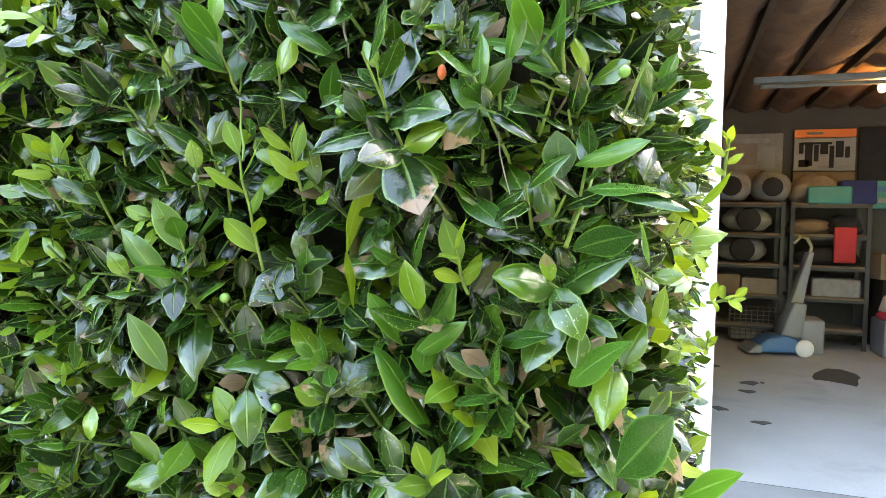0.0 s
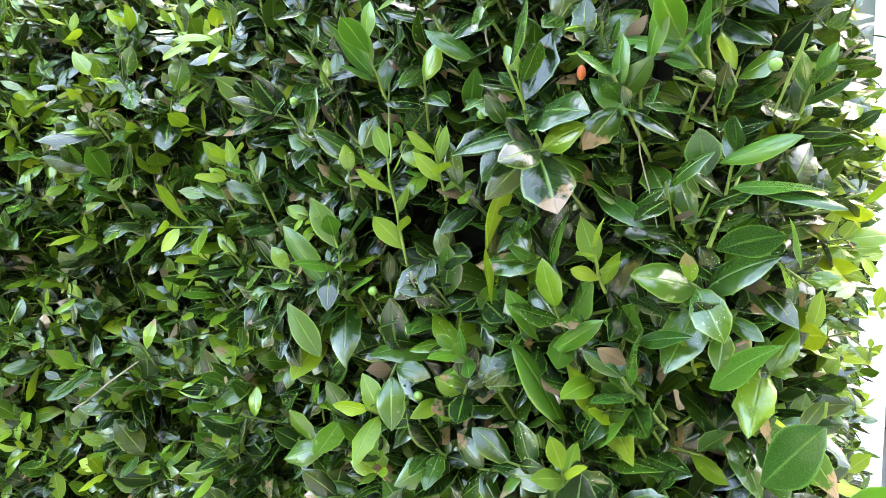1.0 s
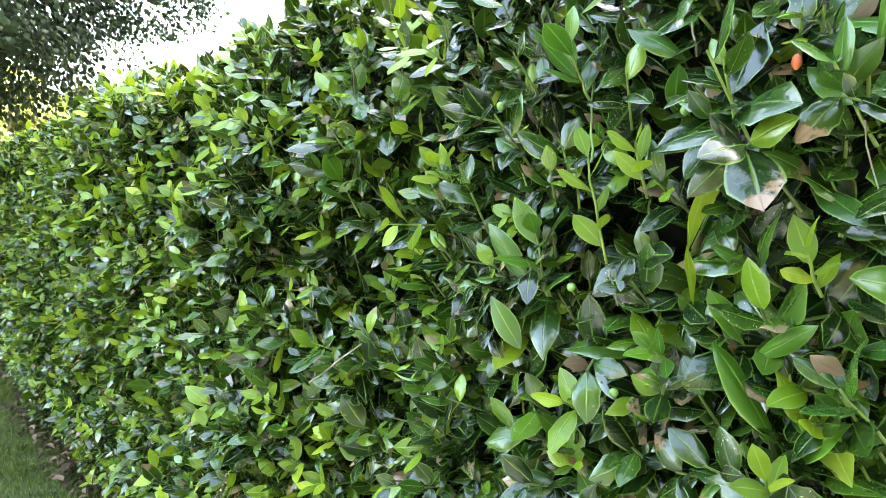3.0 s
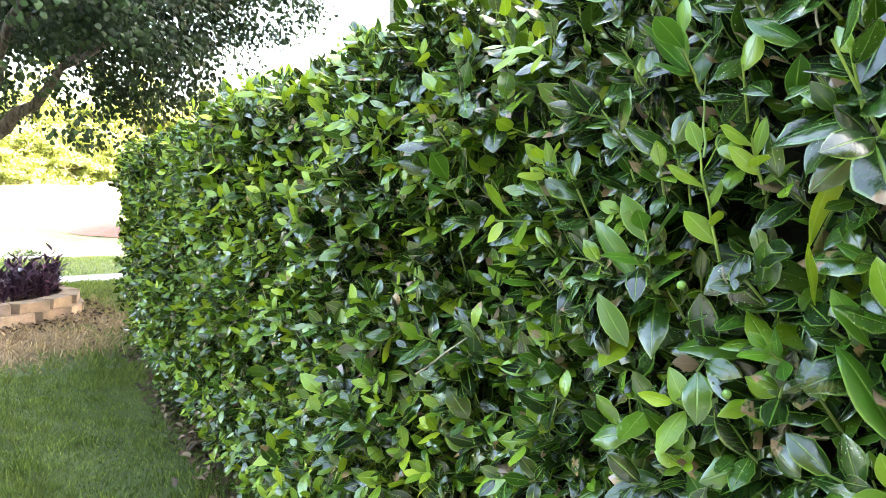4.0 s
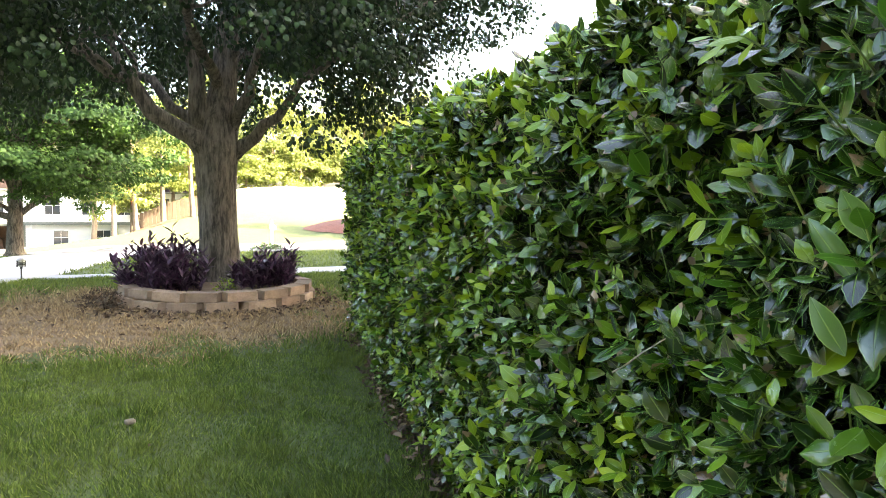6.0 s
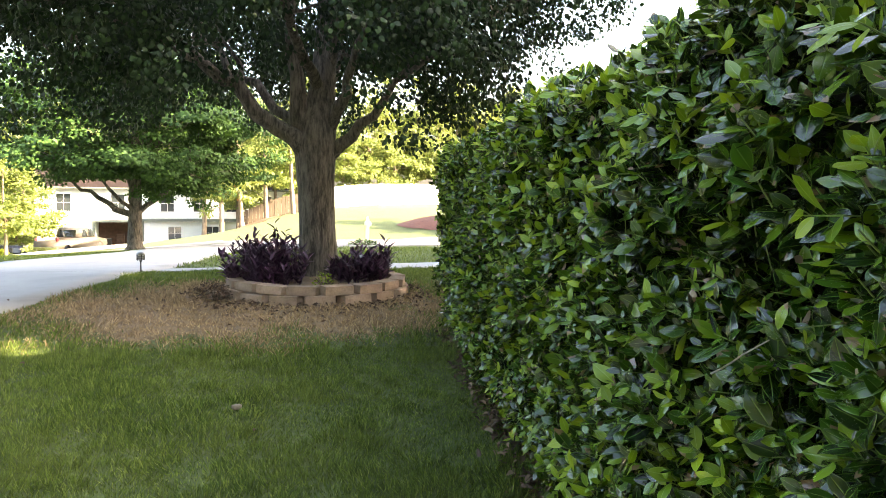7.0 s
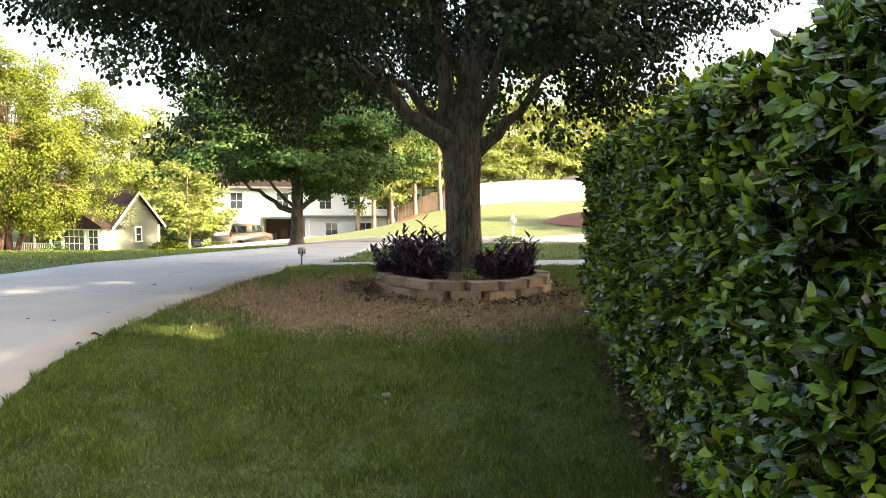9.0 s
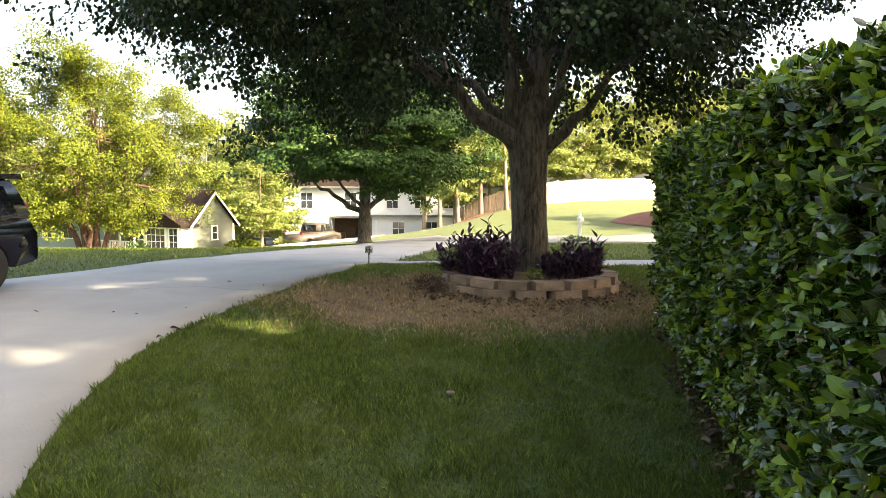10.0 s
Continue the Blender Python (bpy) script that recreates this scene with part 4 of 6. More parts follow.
def vehicle(name, at, rz, label, paint, L=4.6, W=1.85, H=1.7, kind="suv", size=1.0):
    """Length along +x with the rear at x = 0, the near side at y = 0."""
    root = tagged(empty(name, at, rz), label, "car")
    root.scale = (size, size, size)
    wx = (0.85, L - 0.9)
    sill, belt = 0.32, 0.62 * H
    low = [(0.02, 0.5)] + [(0.06, sill + 0.05)] + [(wx[0] - 0.42, sill)] + arc_cut(wx[0], 0.4, sill) + [(wx[0] + 0.42, sill), (wx[1] - 0.42, sill)] + arc_cut(wx[1], 0.4, sill) + [(L - 0.25, sill), (L - 0.04, sill + 0.15), (L, 0.6), (L - 0.08, 0.85), (L - 0.5, 0.97), (L - 1.25, belt)]
    if kind == "suv":
        low += [(0.1, belt), (0.03, belt - 0.16), (0.0, 0.75)]
        cab = [(0.02, belt), (0.17, H - 0.16), (0.3, H - 0.02), (L * 0.5, H), (L * 0.62, H - 0.06), (L - 1.2, belt)]
    else:
        low += [(L * 0.4, belt), (L * 0.39, 0.98), (0.05, 0.98)]
        cab = [(L * 0.41, belt), (L * 0.43, H - 0.1), (L * 0.47, H), (L * 0.62, H), (L - 1.2, belt)]
    b = prism_bm(low, "y", 0.0, W)
    for v in b.verts:
        if v.co.z > 0.75:
            v.co.y += 0.05 if v.co.y < W / 2 else -0.05
    bmesh.ops.bevel(b, geom=[e for e in b.edges if e.calc_length() > 0.25], offset=0.025, segments=2, affect="EDGES")
    part("body", b, paint, root, smooth=True)
    c = prism_bm(cab, "y", 0.03, W - 0.03)
    for v in c.verts:
        f = (v.co.z - belt) / (H - belt)
        v.co.y += (0.13 if v.co.y < W / 2 else -0.13) * f
    bmesh.ops.bevel(c, geom=list(c.edges), offset=0.05, segments=2, affect="EDGES")
    part("cabin", c, paint, root, smooth=True)
    cx0, cx1 = cab[0][0], cab[-1][0]

    def side_glass(x0, x1, y, s):
        z0, z1 = belt + 0.05, H - 0.14
        k = 0.13 / (H - belt)
        bm = bmesh.new()
        pts = [(x0, z0), (x1, z0), (x1 - 0.16, z1), (x0 + 0.14, z1)]
        outer = [bm.verts.new((px, y + s * (k * (pz - belt)) - s * 0.012, pz)) for px, pz in pts]
        inner = [bm.verts.new((px, y + s * (k * (pz - belt)) + s * 0.02, pz)) for px, pz in pts]
        bm.faces.new(outer)
        bm.faces.new(inner[::-1])
        for i in range(4):
            bm.faces.new((outer[i], inner[i], inner[(i + 1) % 4], outer[(i + 1) % 4]))
        bmesh.ops.recalc_face_normals(bm, faces=bm.faces)
        part("side_window", bm, M_CARGLASS, root)
    m = (cx0 + cx1) / 2
    for y, s in ((0.03, 1), (W - 0.03, -1)):
        side_glass(cx0 + 0.28, m - 0.06, y, s)
        side_glass(m, cx1 - 0.3, y, s)
    if kind == "suv":
        part("rear_window", prism_bm([(0.03, belt + 0.06), (0.13, H - 0.2), (0.2, H - 0.2), (0.1, belt + 0.06)], "y", 0.3, W - 0.3), M_CARGLASS, root)
        part("spoiler", prism_bm([(0.08, H - 0.05), (0.1, H + 0.03), (0.6, H + 0.02), (0.52, H - 0.04)], "y", 0.16, W - 0.16, 0.008), paint, root)
        part("roof_rail", box_bm(0.8, L * 0.62, 0.27, 0.31, H + 0.0, H + 0.05, 0.01), M_CHROME, root, "chrome roof rail")
    else:
        part("rear_window", prism_bm([(L * 0.405, belt + 0.04), (L * 0.425, H - 0.16), (L * 0.435, H - 0.16), (L * 0.415, belt + 0.04)], "y", 0.35, W - 0.35), M_CARGLASS, root)
    part("rear_bumper", box_bm(-0.02 if kind == "suv" else -0.06, 0.2, 0.06, W - 0.06, 0.42, 0.62, 0.03), paint if kind == "suv" else M_CHROME, root)
    for y in (0.05, W - 0.23):
        part("tail_lamp", box_bm(0.03, 0.16, y + (0.075 if y < 1 else -0.01), y + (0.19 if y < 1 else 0.105), 0.99, 1.2, 0.015), M_TAIL, root, "red tail lamp")
        part("headlamp", box_bm(L - 0.22, L - 0.02, y, y + 0.18, 0.68, 0.82, 0.02), M_LENS, root)
    part("bumper_trim", box_bm(-0.03, 0.1, 0.1, W - 0.1, 0.36, 0.4, 0.008), M_CHROME, root, "chrome bumper strip")
    for x in wx:
        for y in (0.02, W - 0.24):
            w = empty("wheel", (x, y + 0.11, 0.35))
            w.parent = root
            for nm, prof, mm in (("tyre", [(0.22, -0.1), (0.33, -0.11), (0.35, -0.08), (0.35, 0.08), (0.33, 0.11), (0.22, 0.1)], M_RUBBER), ("rim", [(0.02, -0.09), (0.1, -0.1), (0.2, -0.07), (0.225, -0.09), (0.225, 0.09), (0.2, 0.07), (0.02, 0.09)], M_STEEL)):
                bm = lathe_bm(prof, 20)
                bmesh.ops.rotate(bm, verts=bm.verts, cent=(0, 0, 0), matrix=Matrix.Rotation(radians(90), 3, "X"))
                part(nm, bm, mm, w)
    return root


vehicle("parked_car", (-8.08, 7.42, 0.012), 268, "dark blue estate car parked on the concrete driveway", M_NAVY, 4.7, 1.88, 1.56, size=0.87)


def far_at(x, y):
    return (x, y, gz(x, y))


# ---- far houses ----
M_WHITESIDING = surface("white_siding", (0.7, 0.7, 0.68), (0.8, 0.8, 0.78), 1.0, 0.6, 30, 0.1, 0.002)
M_PANE = glass_material("window_glass", (0.03, 0.035, 0.04), 0.05)
M_DARKROOM = surface("dark_interior", (0.05, 0.03, 0.02), (0.16, 0.09, 0.06), 3, 0.9, 20, 0.2)


def window_unit(parent, x, y, z, w, h, face, muntins=(2, 3), frame_mat=None):
    """face '-y' or '+x': which way it looks. A window with frame, pane, bars and sill."""
    fm = frame_mat or M_WHITE
    win = empty("window", (x, y, z), 0 if face == "-y" else 90)
    win.parent = parent
    for x0, x1, z0, z1 in ((-w / 2 - 0.08, w / 2 + 0.08, h, h + 0.1), (-w / 2 - 0.08, -w / 2, 0, h), (w / 2, w / 2 + 0.08, 0, h)):
        part("frame", box_bm(x0, x1, -0.05, 0.03, z0, z1), fm, win)
    part("sill", box_bm(-w / 2 - 0.12, w / 2 + 0.12, -0.09, 0.03, -0.08, 0), fm, win)
    part("pane", box_bm(-w / 2, w / 2, -0.012, 0.01, 0, h), M_PANE, win)
    for i in range(1, muntins[0]):
        xx = -w / 2 + w * i / muntins[0]
        part("bar", box_bm(xx - 0.018, xx + 0.018, -0.03, -0.014, 0, h), fm, win)
    for j in range(1, muntins[1]):
        zz = h * j / muntins[1]
        part("bar", box_bm(-w / 2, w / 2, -0.034, -0.014, zz - 0.018, zz + 0.018), fm, win)
    return win


def siding(parent, x0, x1, y0, y1, z0, z1, mat_, step=0.18, gable=None):
    """Lap boards round a box, in one mesh; gable: ridge height on the +x and -x sides."""
    bm = bmesh.new()
    z = z0
    while z < (gable or z1) - 0.01:
        t = min(z + step, (gable or z1))
        if z < z1:
            box_bm(x0, x1, y0, y1, z, min(t, z1) - 0.012, 0, bm)
            box_bm(x0 + 0.02, x1 - 0.02, y0 + 0.02, y1 - 0.02, min(t, z1) - 0.012, min(t, z1), 0, bm)
        else:
            f = (z - z1) / (gable - z1)
            f2 = (t - z1) / (gable - z1)
            m, hh = (y0 + y1) / 2, (y1 - y0) / 2
            box_bm(x0, x1, m - hh * (1 - (f + f2) / 2), m + hh * (1 - (f + f2) / 2), z, t - 0.008, 0, bm)
        z = t
    return part("siding", bm, mat_, parent, "grey horizontal lap siding")


M_WING = surface("pale_teal_siding", (0.2, 0.27, 0.26), (0.28, 0.35, 0.34), 1.2, 0.7, 60, 0.1)


def grey_cottage():
    """A small gabled house down the slope: the lit gable looks to +x."""
    at = far_at(-26.6, 43.6)
    h = tagged(empty("grey_house", (at[0], at[1], at[2] - 0.1), -12), "small grey sided house with dark shingle roof and white trim", "house")
    # gable end spans y 0..5.6 at x = 0; the house runs towards -x
    siding(h, -8.0, 0.0, 0.0, 4.4, 0.0, 2.4, M_GREYW, 0.2, gable=4.55)
    for s in (0, 1):
        y0, y1 = (-0.4, 2.2) if s == 0 else (4.8, 2.2)
        o = [(y0, 2.05), (y1, 4.58), (y1, 4.74), (y0, 2.2)]
        part("roof", prism_bm(o, "x", -8.3, 0.3), M_ROOF, h, "dark shingles")
        part("barge_board", prism_bm([(y0, 1.93), (y1, 4.46), (y1, 4.64), (y0, 2.1)], "x", 0.3, 0.36), M_WHITE, h)
    for y in (0.0, 4.4):
        part("corner_board", box_bm(-0.08, 0.06, y - 0.07, y + 0.07, 0, 2.2), M_WHITE, h)
    window_unit(h, 0.05, 2.3, 1.1, 0.5, 0.95, "+x", (1, 2))
    part("gable_vent", box_bm(0.0, 0.05, 2.0, 2.5, 3.2, 3.6), M_GREYW, h)
    part("wing_wall", box_bm(-17.0, -8.35, 0.6, 4.4, 0.0, 2.35), M_WING, h, "pale blue-green sided wing")
    part("wing_roof", prism_bm([(0.2, 2.3), (2.5, 3.9), (4.8, 2.3), (4.8, 2.45), (2.5, 4.08), (0.2, 2.45)], "x", -17.3, -8.32), M_ROOF, h)
    for x in (-10.4, -13.2, -15.6):
        window_unit(h, x, 0.58, 0.9, 1.0, 1.1, "-y", (2, 2))
    part("step_rail", box_bm(-8.9, -8.82, -0.6, 0.6, 0.5, 0.58), M_WHITE, h)
    # front bay with two windows, porch to the left of it
    part("bay", box_bm(-3.6, -0.1, -0.9, 0.0, 0.0, 2.15), M_WHITESIDING, h, "white front bay")
    part("bay_roof", prism_bm([(-6.2, 2.1), (0.2, 2.1), (0.2, 2.26), (-3.0, 3.9), (-6.2, 2.26)], "y", -1.2, 0.6), M_ROOF, h)
    window_unit(h, -2.4, -0.92, 0.6, 1.7, 1.4, "-y", (4, 3))
    window_unit(h, -0.75, -0.92, 0.6, 0.75, 1.4, "-y", (2, 3))
    part("porch_floor", box_bm(-8.2, -3.6, -1.6, 0, -0.1, 0.25), M_WHITE, h)
    part("porch_roof", box_bm(-8.4, -3.4, -1.9, 0, 2.15, 2.3), M_ROOF, h)
    for x in (-8.0, -6.6, -5.2, -3.8):
        part("porch_post", box_bm(x - 0.06, x + 0.06, -1.6, -1.48, 0.25, 2.15), M_WHITE, h)
    for k in range(26):
        x = -7.9 + k * 0.16
        part("baluster", box_bm(x, x + 0.04, -1.57, -1.53, 0.3, 1.0), M_WHITE, h)
    part("handrail", box_bm(-8.0, -3.8, -1.59, -1.5, 1.0, 1.07), M_WHITE, h)
    # a solid dark panel paints in the shade of an open door
    part("front_door", box_bm(-6.1, -5.1, -0.06, 0.02, 0.25, 2.1), M_DARKROOM, h, "dark panel in place of the shaded open doorway")
    window_unit(h, -4.4, -0.03, 1.1, 1.1, 1.1, "-y", (2, 2))


grey_cottage()


def white_big_house():
    """Two storeys of white siding with an open garage below, on the far side of the street."""
    at = far_at(-17.6, 63.0)
    h = tagged(empty("white_house", (at[0] - 10.2, at[1] - 0.9, at[2] - 0.6), 14), "large white two-storey house in full sun", "house")
    W_, z1 = 22.0, 5.6
    part("wall", box_bm(0, 4.6, 0, 9, 0, z1), M_WHITESIDING, h)
    part("wall", box_bm(8.4, W_, 0, 9, 0, z1), M_WHITESIDING, h)
    part("wall", box_bm(4.6, 8.4, 0.0, 9, 2.6, z1), M_WHITESIDING, h)
    part("garage_interior", box_bm(4.6, 8.4, 3.0, 3.2, 0, 2.6), M_DARKROOM, h, "dim brown garage inside")
    part("ledge", box_bm(8.4, W_, -0.5, 0, 2.7, 2.95), M_GREYW, h, "grey storey band")
    for x in (2.2, 6.5, 10.6, 13.4, 16.2, 19.4):
        window_unit(h, x, -0.02, 3.6, 1.1, 1.5, "-y", (2, 2))
    for x in (11.2, 14.5, 18.6):
        window_unit(h, x, -0.02, 1.0, 1.1, 1.2, "-y", (2, 2))
    part("foundation", box_bm(8.4, W_, -0.12, -0.01, 0, 0.75), M_BLOCK, h, "brown masonry foundation")
    part("gutter", box_bm(-0.3, W_ + 0.3, -0.62, -0.5, z1 - 0.02, z1 + 0.12, 0.02), M_GREYW, h)
    for x in (9.0, 15.4, W_ - 0.4):
        part("porch_post", box_bm(x - 0.07, x + 0.07, -0.48, -0.34, 0, 2.7), M_WHITE, h)
    part("garage_frame", box_bm(4.4, 4.6, -0.06, 0.02, 0, 2.8), M_GREYW, h)
    part("garage_frame", box_bm(8.4, 8.6, -0.06, 0.02, 0, 2.8), M_GREYW, h)
    part("garage_frame", box_bm(4.4, 8.6, -0.07, 0.02, 2.6, 2.8), M_GREYW, h)
    part("roof", prism_bm([(-0.5, z1), (4.5, z1 + 2.6), (9.5, z1), (9.5, z1 + 0.15), (4.5, z1 + 2.8), (-0.5, z1 + 0.15)], "x", -0.4, W_ + 0.4), M_ROOF, h)
    for i in range(3):
        part("shelf_clutter", box_bm(5.0 + i * 1.1, 5.7 + i * 1.1, 2.2, 2.8, 0.0, 1.0 + 0.4 * (i % 2), 0.03), (M_TANP, M_DARKROOM, M_BLOCK)[i], h)


white_big_house()
vehicle("pickup_truck", far_at(-19.6, 47.0), 76, "tan pickup truck parked before the white house", M_TANP, 5.2, 1.9, 1.8, "pickup")
vehicle("parked_car", far_at(-29.6, 51.5), 10, "red car parked beyond the grey house", M_REDP, 4.3, 1.75, 1.45)


def ladder(at, rz):
    """A leaning ladder: two rails and rungs, the upper half red."""
    root = tagged(empty("ladder", at, rz), "tall ladder leaning by the trees, red above and white below", "ladder")
    for y in (-0.22, 0.22):
        for z0, z1, m in ((0.0, 1.7, M_WHITE), (1.7, 3.6, M_REDP)):
            bm = box_bm(-0.04, 0.04, y - 0.03, y + 0.03, z0, z1, 0.006)
            for v in bm.verts:
                v.co.x -= 0.22 * v.co.z
            part("rail", bm, m, root)
    for k in range(11):
        z = 0.3 + 0.3 * k
        part("rung", box_bm(-0.22 * z - 0.02, -0.22 * z + 0.02, -0.2, 0.2, z - 0.02, z + 0.02), M_WHITE if z < 1.7 else M_REDP, root)


ladder(far_at(-9.3, 56.8), 8)
vehicle("parked_car", far_at(-26.4, 50.0), 4, "dark car parked beyond the grey house", M_NAVY, 4.4, 1.8, 1.45)

# ---- fences ----
M_FENCEW = surface("brown_fence_board", (0.04, 0.03, 0.022), (0.085, 0.062, 0.045), 4, 0.9, 60, 0.4, 0.005, vary=0.2)


def board_fence(label, pts, height, mat_, board=0.3):
    x0, y0 = pts[0]
    root = tagged(empty("fence", (x0, y0, 0)), label, "fence")
    k = 0
    for (ax, ay), (bx, by) in zip(pts, pts[1:]):
        L = math.hypot(bx - ax, by - ay)
        rz = math.degrees(math.atan2(by - ay, bx - ax))
        n = max(1, int(L / board))
        plank = mesh_from_bm("plank", box_bm(0.01, L / n - 0.01, -0.012, 0.012, 0.04, height, 0.004), mat_)
        post = mesh_from_bm("post", box_bm(-0.06, 0.06, -0.06, 0.06, -0.3, height + 0.1, 0.01), mat_)
        for i in range(n):
            f = i / n
            x, y = ax + (bx - ax) * f, ay + (by - ay) * f
            m = pose(x - x0, y - y0, gz(x, y), 0, 0, rz)
            put("plank", plank, root, at=m @ pose(0, 0, random.uniform(-0.01, 0.01)))
            if i % 8 == 0:
                put("post", post, root, at=m @ pose(0, 0.04, 0))


def mesh_from_bm(name, bm, mat_):
    me = bpy.data.meshes.new(name)
    bm.to_mesh(me)
    bm.free()
    me.materials.append(mat_)
    return me


board_fence("long white privacy fence along the sunny lawn", [(-4.5, 59.2), (2.0, 61.0), (9.0, 65.8), (16.0, 70.0)], 1.9, M_WHITE, 0.42)
board_fence("brown wooden privacy fence by the white house", [(-9.8, 58.0), (-4.5, 59.2)], 1.6, M_FENCEW, 0.3)

# ---- mulch island with a young tree ----
def mulch_bed(x, y, rx, ry, high=0.25):
    bm = bmesh.new()
    bmesh.ops.create_grid(bm, x_segments=20, y_segments=14, size=1.0)
    for v in bm.verts:
        p = Vector((v.co.x, v.co.y, 0))
        r = max(abs(p.x), abs(p.y))
        d = p.normalized() * r if p.length > 0 else p
        v.co = Vector((d.x * rx, d.y * ry, 0))
        v.co.z = gz(x + v.co.x, y + v.co.y) + 0.02 + high * (1 - r * r) + 0.06 * noise.noise(v.co * 2)
    ob = part("mulch_bed", bm, M_MULCH, None, smooth=True)
    ob.matrix_basis = pose(x, y, 0)
    tagged(ob, "low mound of red bark mulch on the lawn", "mulch")


small_shrub(far_at(-21.5, 30.5), "round green garden bush", 0.8, 1.1, 700, 0.12, M_MAPLE)
small_shrub(far_at(-23.5, 31.5), "dry yellowish garden bush", 0.8, 0.9, 600, 0.12, M_STRAW)
small_shrub(far_at(-23.7, 46.0), "tall pale ornamental grass clump", 1.4, 0.9, 900, 0.3, M_BIRCH)
mulch_bed(5.7, 39.8, 3.5, 3.2, 0.65)
mulch_bed(-10.5, 56.0, 4.5, 1.2)
tree("young_tree", far_at(5.4, 41.0), "thin young tree in the red mulch", [(0, 0, 0), (0.01, 0, 0.6), (0.0, 0, 1.3), (0, 0, 2.0)], [0.03, 0.025, 0.02, 0.01], [((0, 0, 0.9), (0.25, 0, 1.6), 0.012), ((0, 0, 0.9), (-0.25, 0.1, 1.6), 0.012)], (0, 0, 1.7), (0.4, 0.4, 0.6), 30, 12, 0.08, M_BARK, M_WOODS, spread=0.12)

# ---- woods ----
proto = []
M_TRUNKPALE = surface("pale_trunk", (0.12, 0.095, 0.07), (0.24, 0.19, 0.15), 3, 0.95, 30, 0.5, 0.02)
for k in range(4):
    hgt = (13.0, 15.5, 12.0, 17.0)[k]
    rad = (3.4, 3.0, 3.6, 2.6)[k]
    proto.append(tree("woodland_tree", (0, 0, 0), "tall sunlit woodland tree with pale trunk, also copied out of view for shade", [(0, 0, -0.5), (0.05, 0, hgt * 0.3), (-0.1, 0, hgt * 0.6), (0, 0, hgt * 0.95)], [0.22, 0.17, 0.12, 0.03],
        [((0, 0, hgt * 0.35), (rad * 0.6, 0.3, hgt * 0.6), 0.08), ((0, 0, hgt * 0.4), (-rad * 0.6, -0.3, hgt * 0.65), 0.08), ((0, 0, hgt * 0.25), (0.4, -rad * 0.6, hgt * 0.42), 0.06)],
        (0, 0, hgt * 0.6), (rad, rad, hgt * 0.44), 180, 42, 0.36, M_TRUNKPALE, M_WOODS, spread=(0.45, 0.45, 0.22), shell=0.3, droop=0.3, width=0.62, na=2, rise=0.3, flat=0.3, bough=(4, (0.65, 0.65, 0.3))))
for i, p in enumerate(proto):
    p.matrix_basis = pose(*far_at(-40 + 3 * i, 75 + 2 * i))
for i in range(30):
    a = -30 + i * 2.08 + random.uniform(-0.6, 0.6)
    y = random.uniform(66, 84) + (6 if a < -22 else 0)
    x = a * 1.5 + random.uniform(-1, 1)
    if -26 < x < -2 and y < 74:
        y += 9
    s = random.uniform(0.8, 1.1) * (0.82 if x > 2 else 1.05)
    if x > 22:
        continue
    ob = copy_thing(proto[i % 4], pose(0, 0, 0))
    ob.matrix_basis = pose(x, y, gz(x, y) - 0.2, 0, 0, random.uniform(0, 360)) @ Matrix.Diagonal((s, s, s, 1))
for x, y, s in ((-29, 50, 0.62), (-33, 44, 0.7), (-27.2, 53, 0.5), (-24.8, 52.5, 0.55), (-21.9, 45.0, 0.47), (-36, 36, 0.8), (-7.5, 62, 0.6), (-10.5, 60.5, 0.6), (-5.5, 61.5, 0.62), (-44, 44, 0.9), (-40, 30, 0.8), (-1.5, 65, 0.62), (1.0, 66.5, 0.7), (3.5, 67.5, 0.66), (5.8, 69, 0.72), (8.2, 70.5, 0.66), (10.5, 72.5, 0.74), (13, 74, 0.7), (15.5, 75.5, 0.72), (18, 77, 0.74)):
    ob = copy_thing(proto[random.randrange(4)], pose(0, 0, 0))
    ob.matrix_basis = pose(x, y, gz(x, y) - 0.3, 0, 0, random.uniform(0, 360)) @ Matrix.Diagonal((s * 1.25, s * 1.25, s, 1))
pines = []
for k, (x, y, lean) in enumerate(((-12.3, 55.5, 1), (-10.8, 55.0, -1), (-9.4, 55.8, -7), (-7.6, 57.0, 2), (-5.4, 57.0, 3))):
    if k < 2:
        pines.append(tree("pine_tree", (0, 0, 0), "pale bare-trunked tree in the sun by the fence", [(0, 0, -0.3), (0.05, 0, 2.0), (0.0, 0.05, 4.0), (0.1, 0, 8.5)], [0.22, 0.17, 0.15, 0.05], [((0, 0, 3.8), (1.2, 0, 5.4), 0.06), ((0, 0, 4.2), (-1.3, 0.2, 5.6), 0.06)], (0, 0, 5.6), (2.2, 2.0, 3.0), 90, 40, 0.24, M_TRUNKPALE, M_WOODS, spread=(0.3, 0.3, 0.15), low=2.7, droop=0.3, na=2, bough=(3, (0.5, 0.5, 0.2))))
        ob = pines[k]
    else:
        ob = copy_thing(pines[k % 2], pose(0, 0, 0))
    ob.matrix_basis = pose(x, y, gz(x, y), 0, lean, 40 * k)

